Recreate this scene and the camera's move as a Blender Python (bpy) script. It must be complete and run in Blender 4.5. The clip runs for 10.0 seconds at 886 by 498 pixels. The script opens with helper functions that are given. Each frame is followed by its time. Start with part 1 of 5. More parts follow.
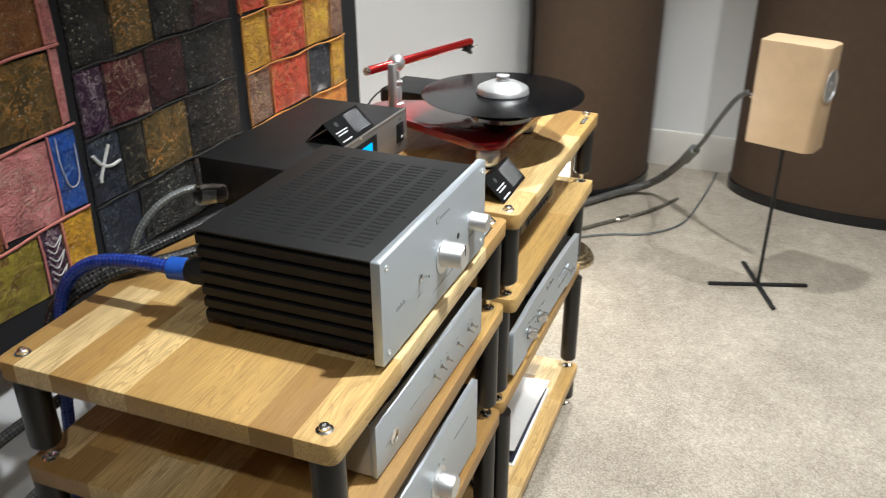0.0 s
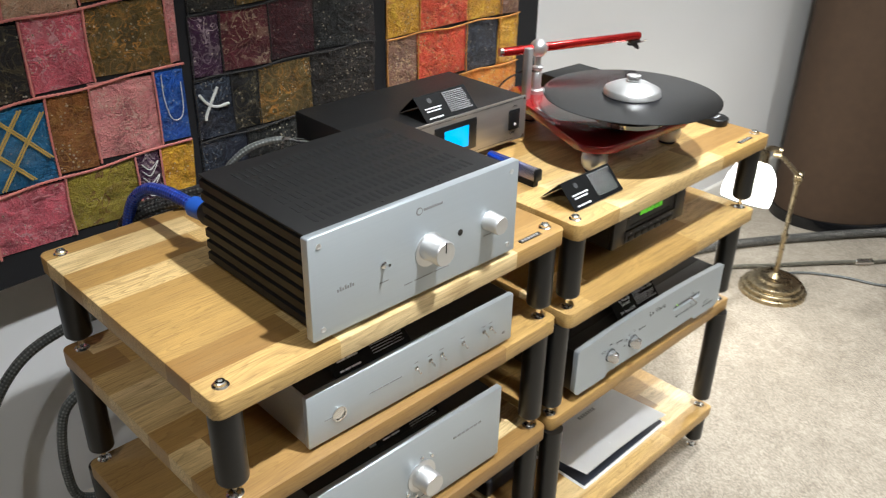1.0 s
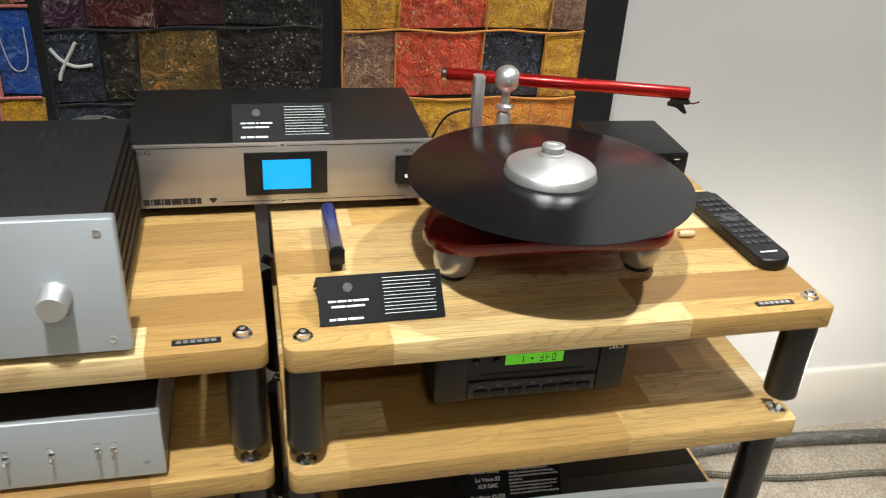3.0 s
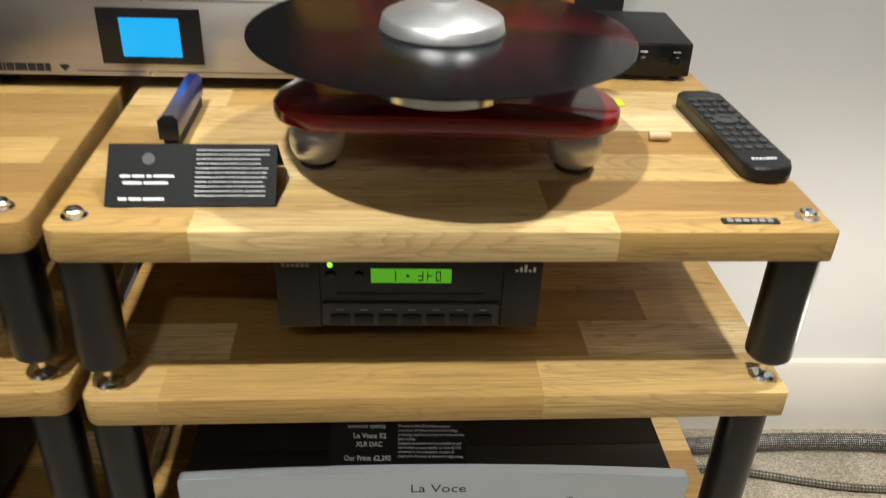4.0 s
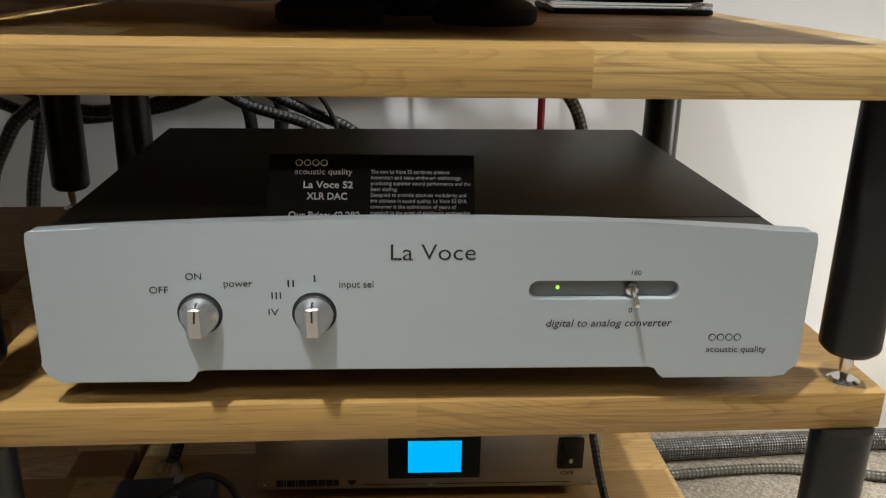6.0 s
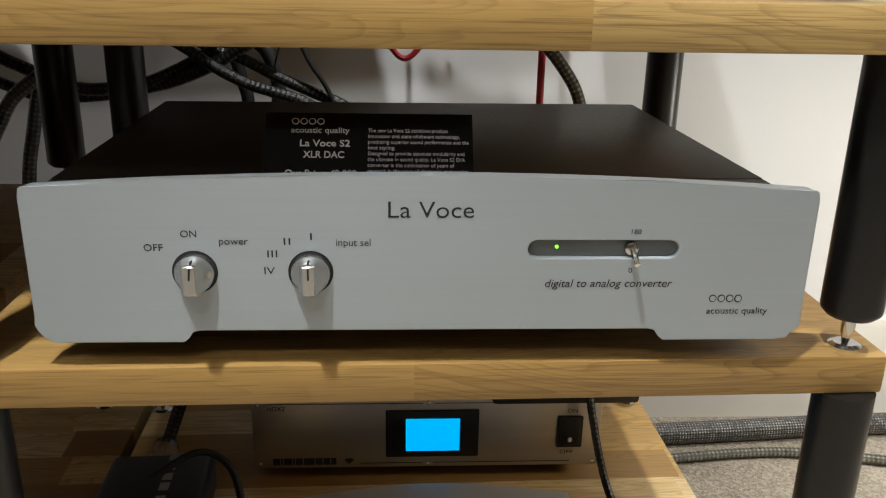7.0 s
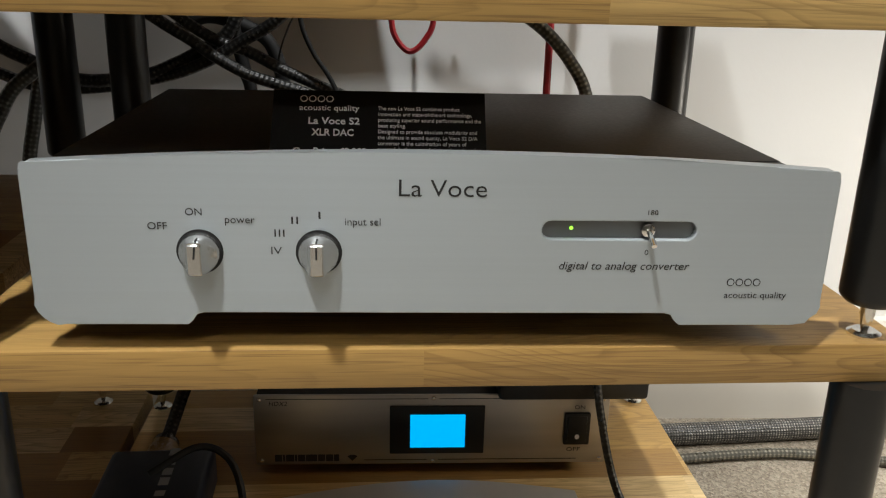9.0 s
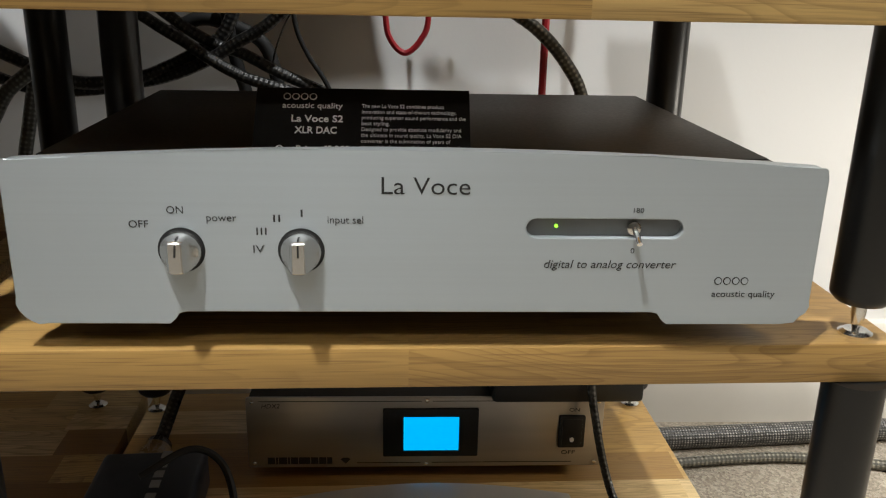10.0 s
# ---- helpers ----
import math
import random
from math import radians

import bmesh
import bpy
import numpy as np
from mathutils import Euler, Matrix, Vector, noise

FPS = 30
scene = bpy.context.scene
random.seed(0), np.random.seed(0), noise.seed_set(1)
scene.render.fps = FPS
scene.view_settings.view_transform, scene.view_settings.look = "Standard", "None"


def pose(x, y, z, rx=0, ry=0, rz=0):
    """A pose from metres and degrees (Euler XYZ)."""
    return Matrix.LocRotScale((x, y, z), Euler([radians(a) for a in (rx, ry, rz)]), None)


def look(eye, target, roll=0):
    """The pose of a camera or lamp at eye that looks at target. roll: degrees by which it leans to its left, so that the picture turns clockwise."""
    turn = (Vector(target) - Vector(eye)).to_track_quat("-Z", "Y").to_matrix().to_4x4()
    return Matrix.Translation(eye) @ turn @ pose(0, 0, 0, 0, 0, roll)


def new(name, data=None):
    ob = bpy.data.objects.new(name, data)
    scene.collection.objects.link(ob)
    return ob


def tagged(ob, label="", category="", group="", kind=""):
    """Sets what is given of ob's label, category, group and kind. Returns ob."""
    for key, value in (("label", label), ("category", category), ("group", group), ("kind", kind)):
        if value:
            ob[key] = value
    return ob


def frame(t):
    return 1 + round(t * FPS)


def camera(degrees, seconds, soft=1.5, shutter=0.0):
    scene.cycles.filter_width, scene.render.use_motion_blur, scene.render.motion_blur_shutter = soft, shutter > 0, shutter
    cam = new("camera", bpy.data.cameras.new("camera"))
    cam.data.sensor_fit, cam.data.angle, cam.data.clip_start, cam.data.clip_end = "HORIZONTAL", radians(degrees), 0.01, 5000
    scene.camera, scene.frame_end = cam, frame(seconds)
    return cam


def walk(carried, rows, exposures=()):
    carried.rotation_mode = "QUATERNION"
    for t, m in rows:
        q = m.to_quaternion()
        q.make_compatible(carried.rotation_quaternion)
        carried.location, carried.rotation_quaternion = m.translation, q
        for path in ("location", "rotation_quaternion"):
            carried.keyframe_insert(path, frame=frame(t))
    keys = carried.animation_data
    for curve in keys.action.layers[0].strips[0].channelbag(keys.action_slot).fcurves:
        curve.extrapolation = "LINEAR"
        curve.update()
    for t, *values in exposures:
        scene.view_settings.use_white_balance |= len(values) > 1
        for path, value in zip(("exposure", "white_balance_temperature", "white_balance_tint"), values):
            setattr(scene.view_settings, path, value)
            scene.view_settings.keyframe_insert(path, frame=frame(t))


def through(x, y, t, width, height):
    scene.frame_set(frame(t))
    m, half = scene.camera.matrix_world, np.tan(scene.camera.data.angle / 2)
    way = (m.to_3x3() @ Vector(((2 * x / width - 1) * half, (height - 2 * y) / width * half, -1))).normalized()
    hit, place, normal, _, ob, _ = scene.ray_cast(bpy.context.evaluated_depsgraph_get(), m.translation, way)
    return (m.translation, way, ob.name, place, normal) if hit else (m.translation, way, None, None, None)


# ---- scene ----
cam = camera(55.6, 10.0, soft=1.15, shutter=0.25)
PATH = [
    (0, (-0.09, 0.205, 1.305), (1.554, 0.913, 0.412), -0.2),
    (0.5, (0.007, 0.001, 1.321), (1.411, 1.07, 0.381), 0.7),
    (1, (0.173, -0.09, 1.311), (1.376, 1.195, 0.361), 1.1),
    (1.5, (0.376, -0.098, 1.307), (1.262, 1.421, 0.355), -0.1),
    (2, (0.613, -0.161, 1.286), (1.321, 1.437, 0.314), 1.7),
    (2.5, (0.862, -0.144, 1.242), (1.421, 1.511, 0.267), 3.5),
    (2.7, (0.943, -0.109, 1.235), (1.456, 1.564, 0.268), 3.9),
    (3.8, (1.294, 0.027, 1.116), (1.389, 1.752, 0.109), 2.2),
    (4, (1.317, 0.058, 1.057), (1.417, 1.774, 0.034), 2.4),
    (4.5, (1.343, 0.087, 0.909), (1.446, 1.849, -0.031), 2.1),
    (5, (1.349, 0.081, 0.771), (1.469, 1.929, 0.014), 0.9),
    (5.5, (1.35, 0.095, 0.689), (1.472, 1.966, -0.006), 0.9),
    (6, (1.334, 0.136, 0.649), (1.436, 2.024, -0.002), 1.1),
    (7.5, (1.335, 0.132, 0.623), (1.444, 2.021, -0.026), 1.3),
    (8, (1.334, 0.132, 0.621), (1.449, 2.02, -0.031), 1.4),
    (8.5, (1.333, 0.134, 0.61), (1.451, 2.023, -0.039), 1.5),
    (9, (1.328, 0.14, 0.604), (1.437, 2.038, -0.024), 1.5),
    (9.5, (1.329, 0.143, 0.6), (1.43, 2.043, -0.021), 1.4),
    (10, (1.341, 0.142, 0.599), (1.435, 2.044, -0.016), 1.3),
]
EXPOSURES = [(0, -0.15, 5950, 10), (1.8, -0.08, 5900, 10), (2.5, -0.20, 6050, 10), (3.8, -0.68, 6350, 10), (4.1, -0.62, 6300, 10), (4.6, -0.22, 6200, 10), (5.0, -0.34, 6150, 10), (5.5, -0.50, 6100, 10), (6.0, -0.56, 6100, 10), (7.5, -0.53, 6200, 10), (10, -0.48, 6200, 10)]
walk(cam, [(t, look(eye, target, roll)) for t, eye, target, roll in PATH], EXPOSURES)

# ---- light ----
WARM = (1.0, 0.985, 0.93)
world = bpy.data.worlds.new("world")
scene.world = world
world.use_nodes = True
world.node_tree.nodes["Background"].inputs[0].default_value = (0.9, 0.92, 1.0, 1)
world.node_tree.nodes["Background"].inputs[1].default_value = 0.0


def spot_lamp(x, y, watts, size=115, radius=0.035, target=None):
    lamp = bpy.data.lights.new("ceiling_and_fill_spot", "SPOT")
    lamp.energy, lamp.color, lamp.spot_size, lamp.spot_blend, lamp.shadow_soft_size = watts, WARM, radians(size), 0.7, radius
    ob = new("ceiling_and_fill_spot", lamp)
    ob.matrix_basis = look((x, y, 2.46), target or (x, y + 0.12, 0))
    return ob


# One right-hand spot split in two: for wall and turntable, then for floor.
spot_lamp(2.02, 0.62, 185, 84, target=(2.06, 0.66, 0))
spot_lamp(2.36, -0.36, 112, 80, target=(2.62, -0.05, 0))
spot_lamp(0.95, -0.02, 265, 84)
# Left spot, placed and aimed to brighten the wall and hanging there.
spot_lamp(-0.60, -0.10, 60, 76, target=(-0.15, 0.60, 0.4))
# Two added fills with no known fixture; they brighten fronts, carpet and right side.
spot_lamp(1.05, -1.35, 72, 92, target=(1.15, -0.75, 0))
spot_lamp(2.5, -1.7, 42, 70)

# ---- materials ----


class Nodes:
    """A small helper to write node materials."""

    def __init__(self, name):
        self.mat = bpy.data.materials.new(name)
        self.mat.use_nodes = True
        self.tree = self.mat.node_tree
        self.bsdf = self.tree.nodes["Principled BSDF"]
        self.coords = self.tree.nodes.new("ShaderNodeTexCoord").outputs["Object"]

    def link(self, a, b):
        self.tree.links.new(a, b)

    def put(self, socket, value):
        if isinstance(value, bpy.types.NodeSocket):
            self.link(value, socket)
        else:
            socket.default_value = value

    def math(self, op, a, b=0.0, clamp=False):
        n = self.tree.nodes.new("ShaderNodeMath")
        n.operation, n.use_clamp = op, clamp
        self.put(n.inputs[0], a)
        self.put(n.inputs[1], b)
        return n.outputs[0]

    def scaled(self, v, s):
        n = self.tree.nodes.new("ShaderNodeVectorMath")
        n.operation = "MULTIPLY"
        self.put(n.inputs[0], v)
        self.put(n.inputs[1], s)
        return n.outputs[0]

    def added(self, v, s):
        n = self.tree.nodes.new("ShaderNodeVectorMath")
        n.operation = "ADD"
        self.put(n.inputs[0], v)
        self.put(n.inputs[1], s)
        return n.outputs[0]

    def xyz(self, v):
        n = self.tree.nodes.new("ShaderNodeSeparateXYZ")
        self.put(n.inputs[0], v)
        return n.outputs

    def join(self, x, y, z):
        n = self.tree.nodes.new("ShaderNodeCombineXYZ")
        for i, v in enumerate((x, y, z)):
            self.put(n.inputs[i], v)
        return n.outputs[0]

    def noise(self, v, scale=10, detail=3, rough=0.55, distort=0.0):
        n = self.tree.nodes.new("ShaderNodeTexNoise")
        self.put(n.inputs["Vector"], v)
        n.inputs["Scale"].default_value, n.inputs["Detail"].default_value = scale, detail
        n.inputs["Roughness"].default_value, n.inputs["Distortion"].default_value = rough, distort
        return n.outputs["Fac"]

    def voronoi(self, v, scale, feature="F1", out="Distance"):
        n = self.tree.nodes.new("ShaderNodeTexVoronoi")
        n.feature = feature
        self.put(n.inputs["Vector"], v)
        n.inputs["Scale"].default_value = scale
        return n.outputs[out]

    def wave(self, v, scale, distort, detail=2, profile="SIN", direction="Y"):
        n = self.tree.nodes.new("ShaderNodeTexWave")
        n.wave_profile, n.bands_direction = profile, direction
        self.put(n.inputs["Vector"], v)
        n.inputs["Scale"].default_value, n.inputs["Distortion"].default_value, n.inputs["Detail"].default_value = scale, distort, detail
        return n.outputs["Fac"]

    def white(self, v):
        n = self.tree.nodes.new("ShaderNodeTexWhiteNoise")
        n.noise_dimensions = "3D"
        self.put(n.inputs["Vector"], v)
        return n.outputs["Value"]

    def ramp(self, fac, *stops):
        n = self.tree.nodes.new("ShaderNodeValToRGB")
        while len(n.color_ramp.elements) < len(stops):
            n.color_ramp.elements.new(0.5)
        for e, (p, c) in zip(n.color_ramp.elements, stops):
            e.position, e.color = p, (*c, 1) if len(c) == 3 else c
        self.put(n.inputs[0], fac)
        return n.outputs[0]

    def mix(self, fac, a, b, blend="MIX"):
        n = self.tree.nodes.new("ShaderNodeMix")
        n.data_type, n.blend_type = "RGBA", blend
        self.put(n.inputs[0], fac)
        self.put(n.inputs[6], a if isinstance(a, bpy.types.NodeSocket) else (*a, 1))
        self.put(n.inputs[7], b if isinstance(b, bpy.types.NodeSocket) else (*b, 1))
        return n.outputs[2]

    def random(self):
        return self.tree.nodes.new("ShaderNodeObjectInfo").outputs["Random"]

    def bump(self, height, strength=0.3, distance=0.001):
        n = self.tree.nodes.new("ShaderNodeBump")
        n.inputs["Strength"].default_value, n.inputs["Distance"].default_value = strength, distance
        self.put(n.inputs["Height"], height)
        self.link(n.outputs[0], self.bsdf.inputs["Normal"])

    def set(self, color=None, rough=None, metal=None, **more):
        if color is not None:
            self.put(self.bsdf.inputs["Base Color"], color if isinstance(color, bpy.types.NodeSocket) else (*color, 1))
        if rough is not None:
            self.put(self.bsdf.inputs["Roughness"], rough)
        if metal is not None:
            self.put(self.bsdf.inputs["Metallic"], metal)
        for k, v in more.items():
            self.put(self.bsdf.inputs[k], v)
        return self.mat


def plain(name, color, rough=0.5, metal=0.0, grain=0.15, scale=60.0, bump=0.0, **more):
    """A nearly plain surface with a little uneven tone, gloss and relief."""
    n = Nodes(name)
    fine = n.noise(n.coords, scale, 4)
    broad = n.noise(n.coords, scale * 0.08, 2)
    f = n.math("ADD", n.math("MULTIPLY", fine, 0.5), n.math("MULTIPLY", broad, 0.5))
    lo, hi = [c * (1 - grain) for c in color], [min(1, c * (1 + grain)) for c in color]
    r = n.math("ADD", n.math("MULTIPLY", fine, 0.16), rough - 0.08, True)
    if bump:
        n.bump(fine, bump, 0.0006)
    return n.set(n.ramp(f, (0.3, lo), (0.7, hi)), r, metal, **more)


def oak_material():
    """Glued oak staves that run along x, each with its own tone and grain."""
    n = Nodes("oak_staves")
    x, y, z = n.xyz(n.coords)[:]
    rnd = n.random()
    row = n.math("FLOOR", n.math("DIVIDE", n.math("ADD", y, n.math("MULTIPLY", rnd, 0.03)), 0.052))
    shift = n.math("MULTIPLY", n.white(n.join(row, rnd, 3.1)), 0.9)
    col = n.math("FLOOR", n.math("DIVIDE", n.math("ADD", x, shift), 0.31))
    tone = n.white(n.join(row, col, rnd))
    other = n.white(n.join(col, rnd, row))
    off = n.join(n.math("MULTIPLY", tone, 7.0), n.math("MULTIPLY", other, 31.0), n.math("MULTIPLY", tone, 13.0))
    v = n.added(n.coords, off)
    fibre = n.noise(n.scaled(v, (5, 95, 95)), 1.0, 5, 0.72, 0.3)
    pores = n.noise(n.scaled(v, (14, 800, 800)), 1.0, 2, 0.5)
    drift = n.noise(n.scaled(v, (5, 24, 24)), 1.0, 3, 0.55, 0.9)
    base = n.ramp(tone, (0.0, (0.28, 0.150, 0.041)), (0.28, (0.44, 0.258, 0.076)), (0.5, (0.54, 0.335, 0.103)), (0.72, (0.66, 0.440, 0.163)), (0.86, (0.80, 0.600, 0.29)), (1.0, (0.85, 0.655, 0.345)))
    field = n.noise(n.scaled(v, (2.7, 21, 21)), 1.0, 2, 0.45, 0.35)
    lines = n.math("FRACT", n.math("MULTIPLY", field, n.math("ADD", 20.0, n.math("MULTIPLY", other, 14.0))))
    late = n.ramp(lines, (0.0, (0, 0, 0)), (0.62, (0.15, 0.15, 0.15)), (0.93, (1, 1, 1)), (1.0, (0, 0, 0)))
    c = n.mix(n.math("MULTIPLY", n.ramp(drift, (0.40, (0, 0, 0)), (0.66, (1, 1, 1))), 0.42), base, (0.37, 0.230, 0.082))
    c = n.mix(n.math("MULTIPLY", late, n.math("ADD", 0.22, n.math("MULTIPLY", other, 0.36))), c, (0.22, 0.118, 0.034))
    c = n.mix(n.math("MULTIPLY", n.ramp(fibre, (0.46, (0, 0, 0)), (0.78, (1, 1, 1))), 0.36), c, (0.27, 0.160, 0.055))
    c = n.mix(n.math("MULTIPLY", n.ramp(pores, (0.55, (0, 0, 0)), (0.68, (1, 1, 1))), 0.52), c, (0.17, 0.09, 0.035))
    fine = n.noise(n.scaled(v, (9, 430, 430)), 1.0, 3, 0.6, 0.4)
    c = n.mix(n.math("MULTIPLY", n.ramp(fine, (0.50, (0, 0, 0)), (0.66, (1, 1, 1))), n.math("ADD", 0.20, n.math("MULTIPLY", other, 0.24))), c, (0.20, 0.108, 0.034))
    n.bump(n.math("SUBTRACT", 1.0, pores), 0.15, 0.0004)
    return n.set(c, n.math("ADD", 0.34, n.math("MULTIPLY", fibre, 0.22)))


def brushed_metal(name, color, rough, metal=1.0, stretch=(3, 400, 400), amount=0.1, aniso=0.75):
    """Metal brushed along x, so that its highlights spread upright."""
    n = Nodes(name)
    s = n.noise(n.scaled(n.coords, stretch), 1.0, 3)
    b = n.noise(n.coords, 9, 2)
    lo, hi = [c * (1 - amount) for c in color], [min(1, c * (1 + amount)) for c in color]
    n.bump(s, 0.02, 0.0002)
    return n.set(n.ramp(n.math("ADD", n.math("MULTIPLY", s, 0.7), n.math("MULTIPLY", b, 0.3)), (0.3, lo), (0.7, hi)), n.math("ADD", rough - 0.06, n.math("MULTIPLY", s, 0.12)), metal, **{"Anisotropic": aniso, "Tangent": n.join(0.0, 0.0, 1.0)})


def carpet_material():
    n = Nodes("carpet_pile")
    tuft = n.voronoi(n.coords, 330)
    speck = n.xyz(n.voronoi(n.coords, 330, out="Color"))[0]
    fine = n.noise(n.coords, 700, 3)
    broad = n.noise(n.coords, 3.2, 4, 0.6)
    mid = n.noise(n.coords, 21, 3)
    f = n.math("ADD", n.math("MULTIPLY", broad, 0.40), n.math("ADD", n.math("MULTIPLY", mid, 0.17), n.math("ADD", n.math("MULTIPLY", fine, 0.18), n.math("MULTIPLY", speck, 0.25))))
    c = n.ramp(f, (0.28, (0.170, 0.145, 0.110)), (0.5, (0.330, 0.285, 0.222)), (0.72, (0.52, 0.46, 0.37)))
    n.bump(n.math("ADD", tuft, n.math("MULTIPLY", fine, 0.6)), 0.6, 0.003)
    return n.set(c, 0.95)


def wall_material():
    n = Nodes("painted_plaster")
    broad = n.noise(n.coords, 1.3, 3)
    fine = n.noise(n.coords, 160, 3)
    n.bump(fine, 0.12, 0.001)
    return n.set(n.ramp(broad, (0.3, (0.70, 0.70, 0.69)), (0.7, (0.76, 0.76, 0.755))), 0.62)


def braid_material(name, color, glint, sparkle=0.25, pitch=0.0058):
    """A woven cable sleeve: threads that cross in small diamonds, some painted pale as if catching the light."""
    n = Nodes(name)
    u, v, w = n.xyz(n.tree.nodes.new("ShaderNodeTexCoord").outputs["UV"])[:]
    k = math.pi / pitch
    one = n.math("SINE", n.math("MULTIPLY", n.math("ADD", u, v), k))
    two = n.math("SINE", n.math("MULTIPLY", n.math("SUBTRACT", u, v), k))
    weave = n.math("ADD", n.math("MULTIPLY", n.math("MULTIPLY", one, two), 0.5), 0.5)
    cell = n.white(n.join(n.math("FLOOR", n.math("DIVIDE", n.math("ADD", u, v), pitch)), n.math("FLOOR", n.math("DIVIDE", n.math("SUBTRACT", u, v), pitch)), 2.0))
    broad = n.noise(n.coords, 60, 2)
    f = n.math("MULTIPLY", weave, n.math("ADD", 0.35, n.math("ADD", n.math("MULTIPLY", broad, 0.6), n.math("MULTIPLY", cell, 0.35))))
    mid = [a * (1 - sparkle) + b * sparkle for a, b in zip(color, glint)]
    c = n.ramp(f, (0.28, color), (0.55, mid), (0.88, glint))
    n.bump(weave, 0.6, 0.0012)
    return n.set(c, n.math("SUBTRACT", 0.5, n.math("MULTIPLY", cell, 0.25)))


def fabric_material(name, color, accent, glitter=0.5, scale=1.0):
    """Embroidered silk: crumpled satin ground with painted fold shade, patches of thread in an accent colour, gold
    flecks.
    """
    n = Nodes(name)
    rnd = n.random()
    v = n.added(n.coords, n.join(n.math("MULTIPLY", rnd, 9.0), 0.0, n.math("MULTIPLY", rnd, 4.0)))
    weave = n.noise(v, 520, 2)
    fold = n.noise(v, 26 * scale, 4, 0.6, 0.5)
    motif = n.noise(v, 42 * scale, 3, 0.6, 1.2)
    curl = n.math("ABSOLUTE", n.math("SUBTRACT", n.noise(v, 30 * scale, 1, 0.5, 2.2), 0.5))
    thread = n.ramp(curl, (0.0, (1, 1, 1)), (0.016, (1, 1, 1)), (0.032, (0, 0, 0)))
    patchy = n.ramp(n.noise(v, 15, 2), (0.48, (0, 0, 0)), (0.56, (1, 1, 1)))
    bloom = n.ramp(motif, (0.54, (0, 0, 0)), (0.62, (1, 1, 1)))
    spark = n.ramp(n.voronoi(v, 130), (0.16, (1, 1, 1)), (0.26, (0, 0, 0)))
    ring = n.math("SINE", n.math("MULTIPLY", n.voronoi(n.added(v, n.scaled(n.join(fold, weave, motif), (0.02, 0.0, 0.02))), 21 * scale), 44.0))
    scroll = n.ramp(ring, (0.80, (0, 0, 0)), (0.95, (1, 1, 1)))
    # Fold shade and sheen put into the colour: darker hollows, lighter crests.
    dark = [c * 0.5 for c in color]
    lite = [min(1, c * 1.5) for c in color]
    soft = [a * 0.55 + b * 0.45 for a, b in zip(accent, color)]
    c = n.ramp(n.math("ADD", n.math("MULTIPLY", fold, 0.7), n.math("MULTIPLY", weave, 0.3)), (0.36, dark), (0.50, color), (0.66, lite))
    c = n.mix(n.math("MULTIPLY", bloom, 0.6), c, soft)
    c = n.mix(n.math("MULTIPLY", thread, n.math("MULTIPLY", patchy, 0.85)), c, accent)
    c = n.mix(n.math("MULTIPLY", scroll, n.math("MULTIPLY", n.math("SUBTRACT", 1.0, n.math("MULTIPLY", patchy, 0.75)), 0.55)), c, soft)
    g = n.math("MULTIPLY", n.math("MULTIPLY", spark, n.math("MAXIMUM", bloom, n.math("MULTIPLY", patchy, 0.6))), glitter)
    c = n.mix(g, c, (0.90, 0.80, 0.58))
    n.bump(n.math("ADD", n.math("MULTIPLY", fold, 4.0), n.math("ADD", weave, n.math("MULTIPLY", motif, 1.2))), 1.0, 0.0065)
    return n.set(c, n.math("SUBTRACT", 0.50, n.math("MULTIPLY", g, 0.32)), n.math("MULTIPLY", g, 0.8), **{"Coat Weight": 0.6, "Coat Roughness": 0.16})


def glowing(name, color, strength):
    n = Nodes(name)
    grain = n.noise(n.coords, 900, 1)
    c = n.ramp(grain, (0.3, [k * 0.92 for k in color]), (0.7, color))
    n.link(c, n.bsdf.inputs["Emission Color"])
    return n.set((0.01, 0.01, 0.01), 0.25, **{"Emission Strength": strength})


OAK = oak_material()
CARPET = carpet_material()
WALL = wall_material()
SKIRT = plain("skirting_paint", (0.62, 0.59, 0.53), 0.45, grain=0.04, scale=14)
CEIL = plain("ceiling_paint", (0.78, 0.78, 0.77), 0.8, grain=0.03)
BLACKWOOD = plain("black_stained_leg", (0.007, 0.0068, 0.0065), 0.34, grain=0.35, scale=90, bump=0.08, **{"Specular IOR Level": 0.5})
BLACK = plain("black_powder_coat", (0.011, 0.0108, 0.0105), 0.5, grain=0.2, scale=240, bump=0.25, **{"Specular IOR Level": 0.35})
BLACKMETAL = plain("black_anodised", (0.017, 0.0165, 0.016), 0.46, 0.0, 0.15, 300, 0.1, **{"Specular IOR Level": 0.4})
FINMETAL = plain("black_ribbed_metal", (0.008, 0.0079, 0.0078), 0.55, 0.0, 0.2, 200, 0.1, **{"Specular IOR Level": 0.35})
LIDMETAL = plain("black_lid_paint", (0.014, 0.0138, 0.0135), 0.52, 0.0, 0.15, 300, 0.15, **{"Specular IOR Level": 0.35})
# Near-black colour that stands in for shade inside the vent slots.
SLOTSHADE = plain("painted_slot_shade", (0.002, 0.002, 0.002), 0.9)
RUBBER = plain("black_rubber", (0.012, 0.012, 0.012), 0.7)
PLASTIC = plain("black_plastic", (0.010, 0.010, 0.0105), 0.36, grain=0.2, scale=180, bump=0.05, **{"Specular IOR Level": 0.35})
KEYPADGREY = plain("grey_key_rubber", (0.045, 0.045, 0.047), 0.55)
SILVER = brushed_metal("silver_anodised_front", (0.52, 0.565, 0.59), 0.48, 0.62, amount=0.03, aniso=0.6)
